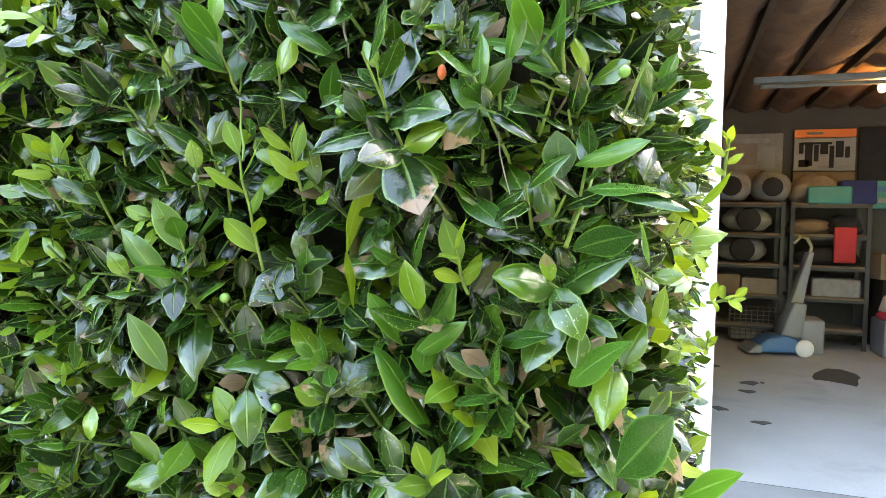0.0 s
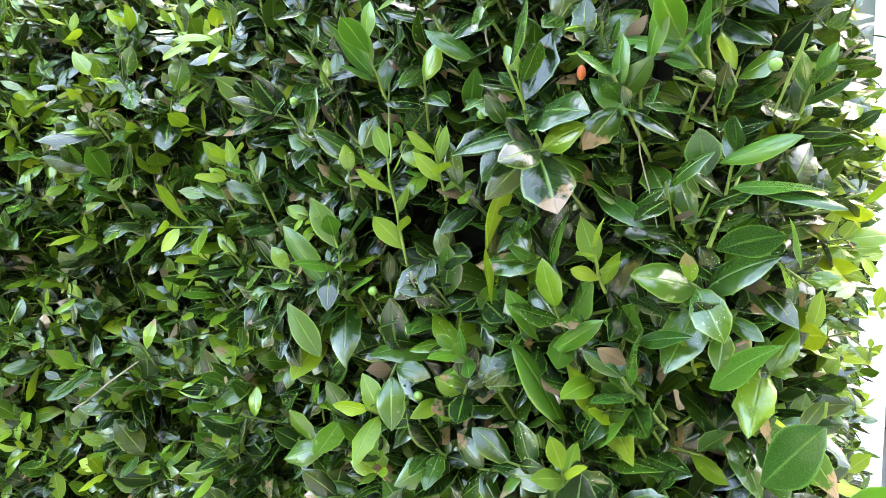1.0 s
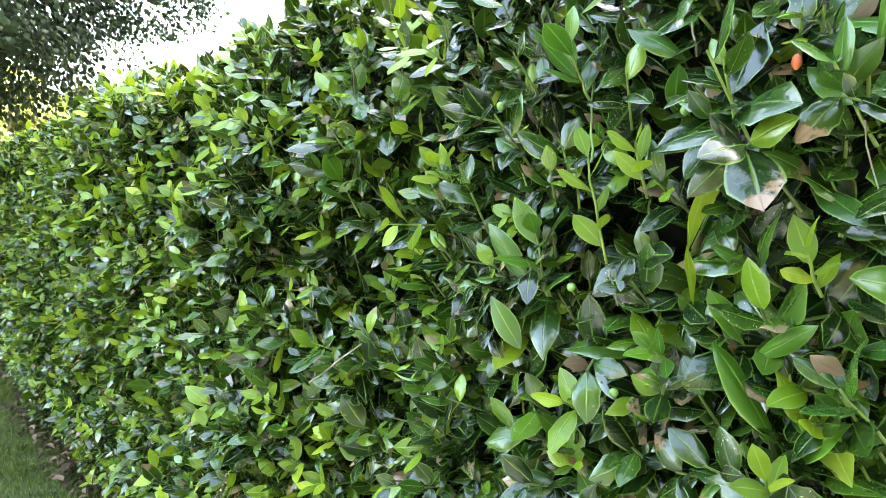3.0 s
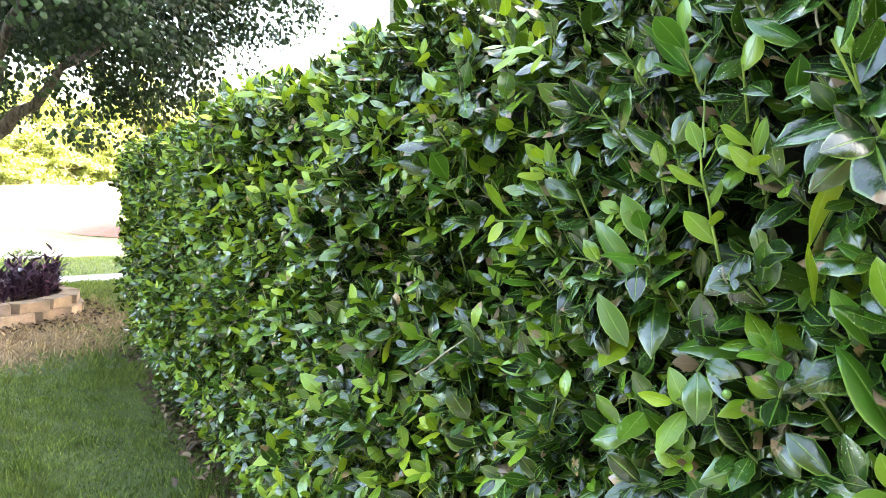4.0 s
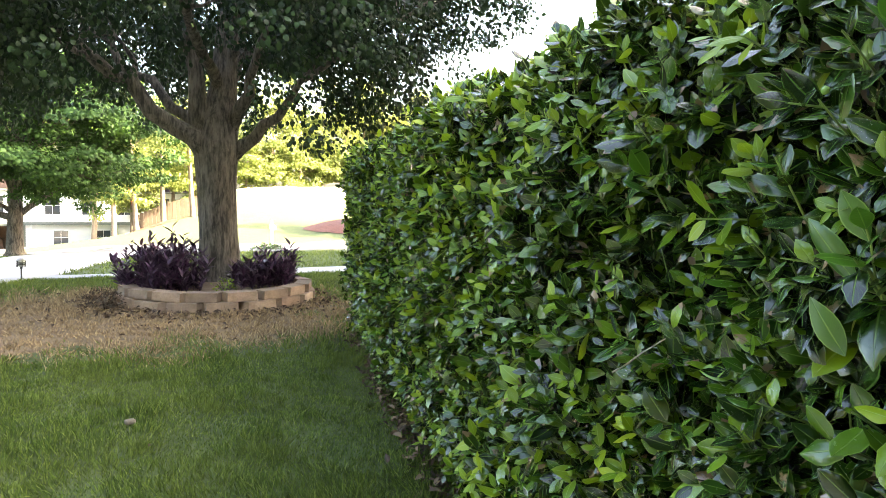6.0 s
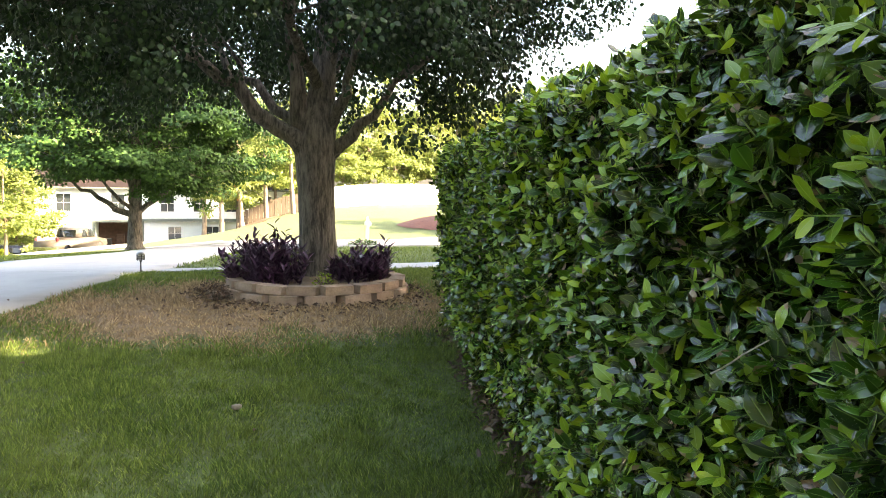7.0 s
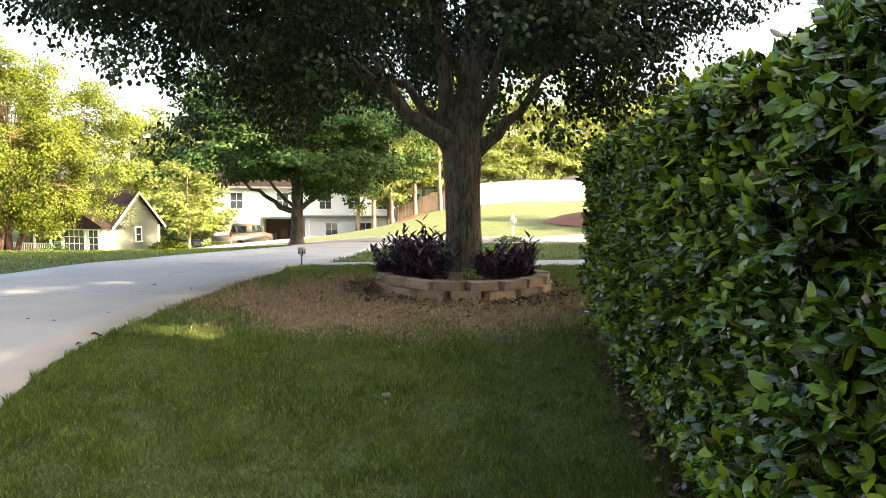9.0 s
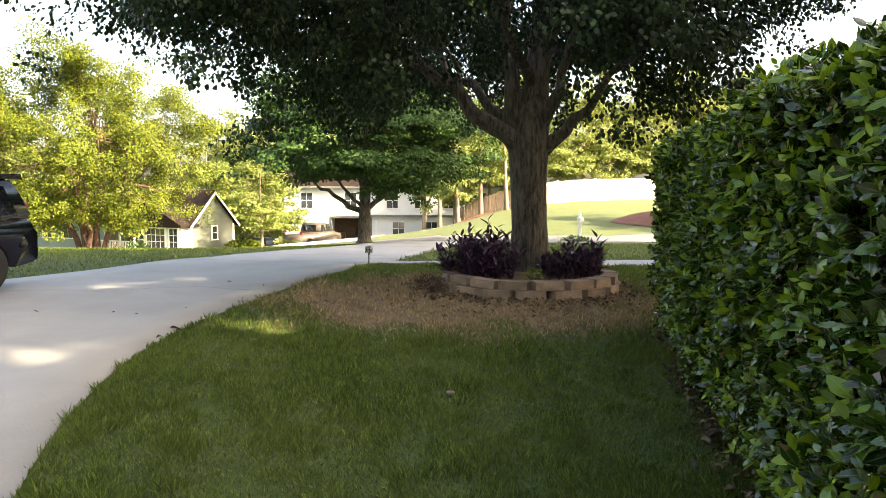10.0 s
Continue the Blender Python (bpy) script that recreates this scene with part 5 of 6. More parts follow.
# unseen tall trees added behind the house, to shade the lawn and the drive
for x, y, hgt, rad in ((12.5, 0.2, 17.0, 4.6), (14.0, 6.2, 18.5, 4.8), (18.5, 2.6, 20.0, 4.8), (13.2, 11.8, 16.0, 4.4), (17.5, -4.0, 19.0, 4.6)):
    tree("shade_tree", (x, y, -0.1), "unseen tall tree behind the house, added to cast shade", [(0, 0, -0.5), (0.05, 0, hgt * 0.3), (-0.1, 0, hgt * 0.6), (0, 0, hgt * 0.95)], [0.28, 0.22, 0.14, 0.03],
         [((0, 0, hgt * 0.35), (rad * 0.6, 0.3, hgt * 0.6), 0.1), ((0, 0, hgt * 0.4), (-rad * 0.6, -0.3, hgt * 0.65), 0.1), ((0, 0, hgt * 0.25), (0.4, -rad * 0.6, hgt * 0.42), 0.08)],
         (0, 0, hgt * 0.58), (rad, rad, hgt * 0.43), 420, 36, 0.42, M_TRUNKPALE, M_WOODS, spread=(0.6, 0.6, 0.4), shell=0.2, droop=0.3, width=0.7, na=2, gaps=cut_sun_holes)
# added trees round house and drive to block sun and sky; only (11.6, 23.4) shows
for x, y, s in ((20, -7, 1.2), (24, -3, 1.2), (14.5, 18.5, 1.0), (24, 14, 1.15), (17.5, 23, 0.95), (18.5, 27, 0.6), (11.6, 23.4, 0.52), (19, 16, 1.1),
                (-17, -4, 1.1), (-18, -9, 1.1), (-14, -16, 1.15), (-26, -6, 1.2), (-6, -19, 1.1), (2, -18, 1.1), (-10, -24, 1.2), (-3, -11.5, 0.8), (3.5, -12.5, 0.85), (-9, -10, 0.9), (-10.6, -4.0, 0.6), (-7.6, -7.8, 0.6), (-12.2, 0.2, 0.62)):
    ob = copy_thing(proto[random.randrange(4)], pose(0, 0, 0))
    ob.matrix_basis = pose(x, y, -0.1, 0, 0, random.uniform(0, 360)) @ Matrix.Diagonal((s * 1.2, s * 1.2, s, 1))

# low trees added to cast the shadow on the far lawn
for x, y, s in ((10.4, 36.0, 0.46), (12.2, 39.6, 0.5)):
    ob = copy_thing(proto[random.randrange(4)], pose(0, 0, 0))
    ob.matrix_basis = pose(x, y, gz(x, y) - 0.3, 0, 0, random.uniform(0, 360)) @ Matrix.Diagonal((s * 1.9, s * 1.9, s, 1))

# ---- lawn ----
_dr = dense(drive_right)[24:]


def lawn_edge(y):
    return np.interp(y, _dr[:, 1], _dr[:, 0])


def brown_patch(x, y):
    d = ((x + 1.15) / 2.25) ** 2 + ((y - 7.75) / 1.95) ** 2
    return d + 0.25 * np.sin(3.1 * x + 1.0) * np.sin(2.7 * y) + 0.12 * np.sin(7.0 * x + 4.0 * y)


TUFT = rng.standard_normal((3, 400, 400))


def tuft_field(k, x, y, cell):
    """Smooth random value on a lattice of tufts."""
    u, v = x / cell + 90, y / cell + 20
    i, j = np.floor(u).astype(int), np.floor(v).astype(int)
    a, b = u - i, v - j
    t = TUFT[k]
    g = lambda p, q: t[p % 400, q % 400]
    return (g(i, j) * (1 - a) + g(i + 1, j) * a) * (1 - b) + (g(i, j + 1) * (1 - a) + g(i + 1, j + 1) * a) * b


def turf(name, label, n, area, size, width, green, mat_):
    x0, x1, y0, y1 = area
    x, y = rng.uniform(x0, x1, n), rng.uniform(y0, y1, n)
    ok = (x > lawn_edge(y) - 0.01 + 0.04 * rng.random(n)) & (x < np.where(y < HY1 + 0.1, hedge_face(y, 0) + 0.15, 30))
    ok &= (x - BED[0]) ** 2 + (y - BED[1]) ** 2 > (BED_R + 0.13) ** 2
    walk_mid = np.interp(x, [-3.4, 0, 6, 14], [12.1, 13.4, 16.65, 20.65])
    ok &= np.abs(y - walk_mid) > 0.72
    b = brown_patch(x, y) + rng.normal(0, 0.2, n)
    ok &= (b > 1.0) if green else (b < 1.15)
    x, y = x[ok], y[ok]
    m = len(x)
    patch = 0.75 + 0.45 * (np.sin(1.9 * x + 0.7 * y) * np.sin(1.3 * y + 2.0) * 0.5 + 0.5)
    pos = np.stack([x, y, ground_z(x, y) - 0.012], 1)
    along = np.array([[0, 0, 1.0]]) + rng.normal(0, 0.42 if green else 0.8, (m, 3)) * np.array([1, 1, 0.2])
    along[:, 0] += 0.3 * tuft_field(0, x, y, 0.13)
    along[:, 1] += 0.3 * tuft_field(1, x, y, 0.13)
    along[:, 2] = np.abs(along[:, 2])
    facing = rng.standard_normal((m, 3)) * np.array([1, 1, 0.2])
    ln = size * rng.uniform(0.55, 1.25, m) * patch * np.clip(1.0 + 0.75 * tuft_field(2, x, y, 0.1) + 0.3 * tuft_field(0, x, y, 0.5), 0.5, 2.0)
    v, f, u = blades(pos, along, facing, ln, width, 3, 2, rng.uniform(0.0, 0.5, m), 0.0, (0.4, 0.6))
    ob = put(name, mesh_of(name, v, f, [mat_], u, True))
    return tagged(ob, label, "grass", kind="stuff")


turf("grass", "short green lawn grass in the shade", 215000, (-3.5, 0.95, 0.9, 5.6), 0.038, 0.0045, True, M_GRASS)
turf("grass", "short green lawn grass in the shade", 90000, (-3.6, 1.6, 5.6, 12.5), 0.044, 0.008, True, M_GRASS)
turf("grass", "green grass strip before the street", 40000, (-3.6, 8.0, 12.5, 25.5), 0.06, 0.014, True, M_GRASS)
turf("dry_grass", "dry brown thatch round the stone bed", 52000, (-3.6, 1.3, 5.2, 10.2), 0.055, 0.008, False, M_STRAW)


def bare_patch():
    """Bare brown soil round the bed, with an uneven edge that dips under the grass."""
    xs, ys = np.linspace(-3.6, 1.3, 70), np.linspace(5.4, 10.4, 70)
    X, Y = np.meshgrid(xs, ys, indexing="ij")
    B = brown_patch(X, Y) + 0.12 * np.sin(9 * X) * np.sin(8 * Y)
    Z = ground_z(X, Y) - 0.008 + 0.008 * rng.random(X.shape) - 0.06 * smooth01(0.6, 1.2, B)
    n = len(ys)
    i, j = np.meshgrid(np.arange(len(xs) - 1), np.arange(n - 1), indexing="ij")
    F = np.stack([i * n + j, (i + 1) * n + j, (i + 1) * n + j + 1, i * n + j + 1], -1).reshape(-1, 4)
    tagged(put("bare_ground", mesh_of("bare_ground", np.stack([X, Y, Z], -1).reshape(-1, 3), F, [M_SOIL], smooth=True)), "bare brown soil round the stone bed", "ground", kind="structure")


bare_patch()


def far_turf(n, x0, x1, y0, y1, size, width, keep):
    x, y = rng.uniform(x0, x1, n), rng.uniform(y0, y1, n)
    ok = keep(x, y)
    x, y = x[ok], y[ok]
    m = len(x)
    pos = np.stack([x, y, ground_z(x, y) - 0.012], 1)
    along = np.array([[0, 0, 1.0]]) + rng.normal(0, 0.4, (m, 3)) * np.array([1, 1, 0.2])
    v, f, u = blades(pos, along, rng.standard_normal((m, 3)), size * rng.uniform(0.6, 1.2, m), width, 3, 2, 0.2, 0.0, (0.4, 0.6))
    tagged(put("grass", mesh_of("grass", v, f, [M_GRASS], u, True)), "mown grass across the drive", "grass", kind="stuff")


_dl = dense(drive_left)[48:-12]
far_turf(90000, -24, -6.5, 6.0, 25.0, 0.045, 0.014, lambda x, y: x < np.interp(y, _dl[:, 1], _dl[:, 0]) - 0.03)

for x, y, s, rz in ((0.665, 3.62, 0.085, 20), (0.66, 3.5, 0.06, 130), (-0.54, 3.63, 0.035, 80), (0.66, 3.0, 0.05, 200), (-1.2, 6.4, 0.05, 10), (-2.6, 7.0, 0.06, 300), (-3.0, 5.5, 0.05, 45), (-2.3, 5.1, 0.04, 160)):
    v, f, u = blades(np.zeros((1, 3)), np.array([[1.0, 0.1, 0.35]]), np.array([[0.0, 0.2, 1.0]]), s, s * 0.6, 7, 5, 0.3, 0.8, (0.5, 0.8), 0.03)
    ob = put("fallen_leaf", mesh_of("fallen_leaf", v, f, [M_DEAD if x > 0.6 else M_LITTER], u, True), at=pose(x, y, gz(x, y) + 0.022, 0, 0, rz))
    tagged(ob, "dry curled tan leaf lying on the grass", "leaf", "fallen leaves")

stone = part("stone", box_bm(-0.026, 0.026, -0.02, 0.02, 0, 0.026, 0.009), M_TWIG, None, smooth=True)
stone.matrix_basis = pose(-0.7, 4.06, 0.0, 0, 0, 30)
tagged(stone, "small grey stone half hidden in the grass", "stone")


# ---- litter round the bed and on the drive ----
def litter(n):
    a, r = rng.uniform(0, 6.28, n), BED_R + 0.15 + rng.exponential(0.28, n)
    x, y = BED[0] + r * np.cos(a), BED[1] + r * np.sin(a)
    ok = brown_patch(x, y) < 1.1
    x, y = x[ok], y[ok]
    m = len(x)
    pos = np.stack([x, y, ground_z(x, y) + rng.uniform(0.01, 0.05, m)], 1)
    along = rng.standard_normal((m, 3)) * np.array([1, 1, 0.35])
    ln = rng.uniform(0.025, 0.06, m)
    v, f, u = blades(pos, along, np.array([[0, 0, 1.0]]) + rng.normal(0, 0.5, (m, 3)), ln, ln * 0.5, 4, 3, rng.uniform(0.2, 0.8, m), 0.6)
    tagged(put("leaf_litter", mesh_of("leaf_litter", v, f, [M_LITTER], u, True)), "scattered dry brown leaf litter round the stone bed", "leaf litter", kind="stuff")


litter(1500)


def hedge_litter(n):
    """Dry leaves and bare crumbs along the foot of the hedge."""
    y = rng.uniform(1.2, HY1, n)
    x = hedge_face(y, 0) - 0.09 + rng.normal(0, 0.055, n)
    pos = np.stack([x, y, ground_z(x, y) + rng.uniform(0.006, 0.035, n)], 1)
    ln = rng.uniform(0.02, 0.055, n)
    v, f, u = blades(pos, rng.standard_normal((n, 3)) * np.array([1, 1, 0.3]), np.array([[0, 0, 1.0]]) + rng.normal(0, 0.5, (n, 3)), ln, ln * 0.5, 4, 3, rng.uniform(0.2, 0.8, n), 0.6)
    tagged(put("leaf_litter", mesh_of("leaf_litter", v, f, [M_LITTER], u, True)), "dry brown leaf litter along the foot of the hedge", "leaf litter", kind="stuff")


hedge_litter(1300)
for x, y, s, rz in ((-3.41, 5.39, 0.09, 20), (-3.29, 5.36, 0.07, 130), (-3.3, 5.1, 0.05, 250), (-4.11, 5.9, 0.035, 80), (-4.38, 5.97, 0.03, 200), (-4.41, 8.21, 0.05, 10), (-3.82, 8.02, 0.05, 300), (-5.17, 5.83, 0.04, 45), (-3.83, 6.34, 0.03, 160)):
    v, f, u = blades(np.zeros((1, 3)), np.array([[1.0, 0.1, 0.2]]), np.array([[0.0, 0.2, 1.0]]), s, s * 0.5, 7, 5, 0.5, 0.8, (0.5, 0.8), 0.04)
    ob = put("fallen_leaf", mesh_of("fallen_leaf", v, f, [M_LITTER], u, True), at=pose(x, y, gz(x, y) + 0.02, 0, 0, rz))
    tagged(ob, "dark withered leaf lying on the concrete", "leaf", "fallen leaves")


def crack(label, pts, width):
    """A thin dark line of dirt in the concrete, as a shallow filled groove."""
    P = np.array(pts, float)
    t = np.linspace(0, len(P) - 1, 40)
    x, y = np.interp(t, np.arange(len(P)), P[:, 0]), np.interp(t, np.arange(len(P)), P[:, 1])
    y = y + 0.02 * np.sin(5 * x) + rng.normal(0, 0.004, 40)
    w = width * rng.uniform(0.5, 1.2, 40)
    z = ground_z(x, y) + 0.017
    V = np.concatenate([np.stack([x, y - w / 2, z], 1), np.stack([x, y + w / 2, z], 1)])
    F = np.array([[i, i + 1, i + 41, i + 40] for i in range(39)])
    tagged(put("crack", mesh_of("crack", V, F, [M_ASPH])), label, "crack", kind="structure")


crack("dark dirty crack across the concrete drive", [(-6.9, 6.8), (-6.1, 7.1), (-5.41, 7.15), (-5.06, 7.46), (-4.47, 7.73), (-3.7, 7.6)], 0.014)
crack("straight joint across the concrete drive", [(-7.6, 10.9), (-5.5, 11.12), (-4.2, 11.2)], 0.014)

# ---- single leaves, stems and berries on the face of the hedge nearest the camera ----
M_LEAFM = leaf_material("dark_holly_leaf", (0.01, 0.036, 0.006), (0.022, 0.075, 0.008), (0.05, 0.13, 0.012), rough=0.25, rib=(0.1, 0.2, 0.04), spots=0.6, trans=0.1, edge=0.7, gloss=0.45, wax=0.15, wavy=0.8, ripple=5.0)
M_LEAFL = leaf_material("green_holly_leaf", (0.024, 0.09, 0.007), (0.045, 0.135, 0.009), (0.085, 0.2, 0.013), rough=0.3, rib=(0.2, 0.34, 0.07), trans=0.22, edge=0.5, gloss=0.65, wax=0.12, wavy=0.8, ripple=5.0)
M_PALETWIG = surface("lichened_twig", (0.14, 0.12, 0.09), (0.32, 0.29, 0.24), 60, 0.95, 300, 0.5, 0.001)
M_BERRY = surface("green_berry", (0.1, 0.2, 0.04), (0.16, 0.28, 0.06), 60, 0.25, 300, 0.0)
LEAF_KINDS = {}
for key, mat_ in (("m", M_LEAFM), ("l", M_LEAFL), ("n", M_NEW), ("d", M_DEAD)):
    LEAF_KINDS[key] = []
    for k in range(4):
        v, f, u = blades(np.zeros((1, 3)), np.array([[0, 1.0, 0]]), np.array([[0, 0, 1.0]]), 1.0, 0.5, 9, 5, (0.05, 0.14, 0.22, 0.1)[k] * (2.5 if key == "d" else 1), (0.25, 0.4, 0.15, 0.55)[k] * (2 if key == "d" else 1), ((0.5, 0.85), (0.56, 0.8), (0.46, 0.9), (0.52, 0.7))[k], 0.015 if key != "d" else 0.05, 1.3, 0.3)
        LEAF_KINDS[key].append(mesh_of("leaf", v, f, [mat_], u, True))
OUT = np.array([-0.75, -0.05, 0.55])


def leaf_on(kind, a, b, w, faces):
    """One leaf from its foot to its tip, w wide, its upper side turned to faces."""
    along = b - a
    L = float(np.linalg.norm(along))
    Y = along / L
    Z = unit(faces - (faces @ Y) * Y)
    X = np.cross(Y, Z)
    k = w / 0.5
    m = Matrix([(X[i] * k, Y[i] * L, Z[i] * L, a[i] - HOFF[i]) for i in range(3)] + [(0, 0, 0, 1)])
    put("leaf", LEAF_KINDS[kind][int(rng.integers(4))], hedge, at=m)


def near_leaf(kind, y, z, dy, dz, w):
    a = np.array([0.572 + 0.026 * y, y, z])
    leaf_on(kind, a, a + np.array([-0.025, dy, dz]), w * 0.88, OUT + rng.normal(0, 0.3, 3))


def near_shoot(kind, y, z, dy, dz, ln):
    """A stem that stands out of the face, with leaves set spirally along it."""
    a = np.array([float(hedge_face(y, z)) - 0.03, y, z])
    b = a + np.array([-0.04, dy, dz])
    near_stem(a, b, 0.0017, M_STEM)
    axis = unit(b - a)
    U = unit(np.cross(axis, OUT))
    W = np.cross(axis, U)
    ph = rng.uniform(0, 6.28)
    for i in range(6):
        f = (i + 1) / 6
        ang = ph + i * 2.4
        rad = math.cos(ang) * U + math.sin(ang) * W
        op = rng.uniform(0.6, 1.0) * (1.25 - 0.75 * f)
        along = axis * math.cos(op) + rad * math.sin(op)
        faces = axis * math.sin(op) - rad * math.cos(op) + 0.9 * OUT
        L = ln * rng.uniform(0.7, 1.05) * (1.0 - 0.25 * (f > 0.9))
        p = a + (b - a) * f
        leaf_on(kind, p, p + along * L, L * rng.uniform(0.4, 0.52), faces)


def near_stem(a, b, r, mat_):
    P = limb_path(a, b, 0.02, 6, 0.03) - HOFF
    v, f = tube_arrays(P, np.linspace(r, r * 0.7, 6) * (1.0 if mat_ is M_STEM else 0.6), 7, 0.06)
    put("stem" if mat_ is M_STEM else "twig", mesh_of("stem", v, f, [mat_], smooth=True), hedge)


def berry(a, r):
    bm = lathe_bm([(0.15 * r, -0.98 * r), (0.6 * r, -0.8 * r), (0.95 * r, -0.3 * r), (r, 0.1 * r), (0.8 * r, 0.6 * r), (0.3 * r, 0.95 * r), (0.12 * r, 0.9 * r)], 12)
    ob = part("berry", bm, M_BERRY, hedge, "small round green berry", True)
    ob.location = Vector(a) - Vector(HOFF)


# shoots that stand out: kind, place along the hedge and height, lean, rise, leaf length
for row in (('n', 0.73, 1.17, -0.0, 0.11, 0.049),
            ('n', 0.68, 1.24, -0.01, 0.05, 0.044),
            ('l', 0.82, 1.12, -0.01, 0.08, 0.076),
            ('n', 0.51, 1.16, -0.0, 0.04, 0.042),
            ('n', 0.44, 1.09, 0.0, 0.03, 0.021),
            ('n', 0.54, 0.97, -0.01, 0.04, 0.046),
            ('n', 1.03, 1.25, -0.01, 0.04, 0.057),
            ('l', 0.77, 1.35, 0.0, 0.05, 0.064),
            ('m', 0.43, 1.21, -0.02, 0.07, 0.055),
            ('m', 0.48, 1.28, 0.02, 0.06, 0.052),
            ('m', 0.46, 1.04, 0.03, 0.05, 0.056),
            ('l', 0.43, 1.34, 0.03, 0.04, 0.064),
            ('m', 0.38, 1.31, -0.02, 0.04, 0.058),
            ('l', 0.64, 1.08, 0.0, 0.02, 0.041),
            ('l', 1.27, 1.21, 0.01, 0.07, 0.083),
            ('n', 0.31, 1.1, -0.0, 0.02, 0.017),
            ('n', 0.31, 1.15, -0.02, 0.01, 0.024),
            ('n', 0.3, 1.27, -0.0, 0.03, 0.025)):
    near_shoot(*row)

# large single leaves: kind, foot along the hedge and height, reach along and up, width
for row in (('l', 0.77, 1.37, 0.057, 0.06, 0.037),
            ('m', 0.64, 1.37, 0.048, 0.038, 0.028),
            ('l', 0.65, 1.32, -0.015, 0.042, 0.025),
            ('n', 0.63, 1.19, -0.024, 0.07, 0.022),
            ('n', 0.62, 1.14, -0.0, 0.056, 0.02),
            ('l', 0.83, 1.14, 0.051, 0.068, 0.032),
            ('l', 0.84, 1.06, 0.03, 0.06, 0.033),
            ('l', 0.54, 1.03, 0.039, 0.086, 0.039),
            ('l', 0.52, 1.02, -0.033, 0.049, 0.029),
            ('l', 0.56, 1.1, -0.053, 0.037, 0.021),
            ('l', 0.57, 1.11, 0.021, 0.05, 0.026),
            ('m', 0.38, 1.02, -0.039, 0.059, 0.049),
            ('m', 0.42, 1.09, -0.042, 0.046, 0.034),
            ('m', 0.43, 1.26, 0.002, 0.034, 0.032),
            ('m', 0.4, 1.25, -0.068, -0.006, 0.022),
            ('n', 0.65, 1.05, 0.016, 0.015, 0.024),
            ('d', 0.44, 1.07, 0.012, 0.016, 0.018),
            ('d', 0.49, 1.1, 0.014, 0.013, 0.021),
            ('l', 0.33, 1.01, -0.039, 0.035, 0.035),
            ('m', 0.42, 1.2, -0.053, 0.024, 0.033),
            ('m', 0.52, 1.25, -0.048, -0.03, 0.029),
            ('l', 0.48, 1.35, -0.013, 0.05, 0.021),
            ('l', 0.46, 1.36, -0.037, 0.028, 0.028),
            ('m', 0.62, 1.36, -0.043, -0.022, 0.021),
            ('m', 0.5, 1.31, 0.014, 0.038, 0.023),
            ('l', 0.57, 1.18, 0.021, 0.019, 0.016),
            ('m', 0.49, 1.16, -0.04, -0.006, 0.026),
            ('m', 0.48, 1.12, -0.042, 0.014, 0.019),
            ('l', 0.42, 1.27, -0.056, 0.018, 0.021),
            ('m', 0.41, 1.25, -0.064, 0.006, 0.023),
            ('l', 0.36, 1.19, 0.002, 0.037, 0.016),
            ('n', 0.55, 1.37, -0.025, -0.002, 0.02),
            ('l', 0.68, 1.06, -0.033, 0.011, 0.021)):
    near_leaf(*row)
for a, b, r in (((0.56, 0.427, 1.203), (0.59, 0.41, 1.274), 0.0026), ((0.56, 0.487, 1.334), (0.59, 0.483, 1.251), 0.0022),
                ((0.56, 0.434, 1.373), (0.59, 0.438, 1.338), 0.0022), ((0.56, 0.522, 1.396), (0.59, 0.539, 1.332), 0.0022),
                ((0.56, 0.46, 1.342), (0.59, 0.426, 1.337), 0.0018), ((0.56, 0.49, 1.079), (0.59, 0.469, 1.019), 0.0022),
                ((0.56, 0.364, 1.366), (0.59, 0.388, 1.317), 0.002), ((0.56, 0.602, 1.308), (0.59, 0.582, 1.274), 0.002),
                ((0.56, 0.521, 1.081), (0.59, 0.498, 1.069), 0.0018), ((0.56, 0.814, 1.157), (0.59, 0.82, 1.108), 0.0024),
                ((0.56, 0.745, 1.278), (0.59, 0.784, 1.371), 0.0018)):
    near_stem((a[0] + 0.03, a[1], a[2]), (b[0] + 0.05, b[1], b[2]), r * 0.8, M_STEM)
bud = part("bud", lathe_bm([(0.0012, -0.006), (0.0035, -0.003), (0.004, 0.0), (0.003, 0.004), (0.001, 0.006)], 10), surface("red_bud", (0.35, 0.06, 0.02), (0.5, 0.12, 0.03), 60, 0.5, 300, 0.1), hedge, "small orange-red bud", True)
bud.location = Vector((0.555, 0.527, 1.345)) - Vector(HOFF)
near_stem((0.575, 0.706, 1.167), (0.6, 0.711, 1.127), 0.0020, M_PALETWIG)
near_stem((0.575, 0.634, 1.426), (0.6, 0.636, 1.374), 0.0023, M_PALETWIG)
near_stem((0.575, 1.299, 0.926), (0.6, 1.182, 1.009), 0.0029, M_PALETWIG)
near_stem((0.575, 0.483, 1.298), (0.6, 0.47, 1.214), 0.0012, M_PALETWIG)
for at in ((0.565, 0.625, 1.318), (0.565, 0.382, 1.34), (0.565, 0.746, 1.145), (0.565, 0.859, 1.346), (0.565, 0.688, 1.045)):
    berry(at, 0.005)

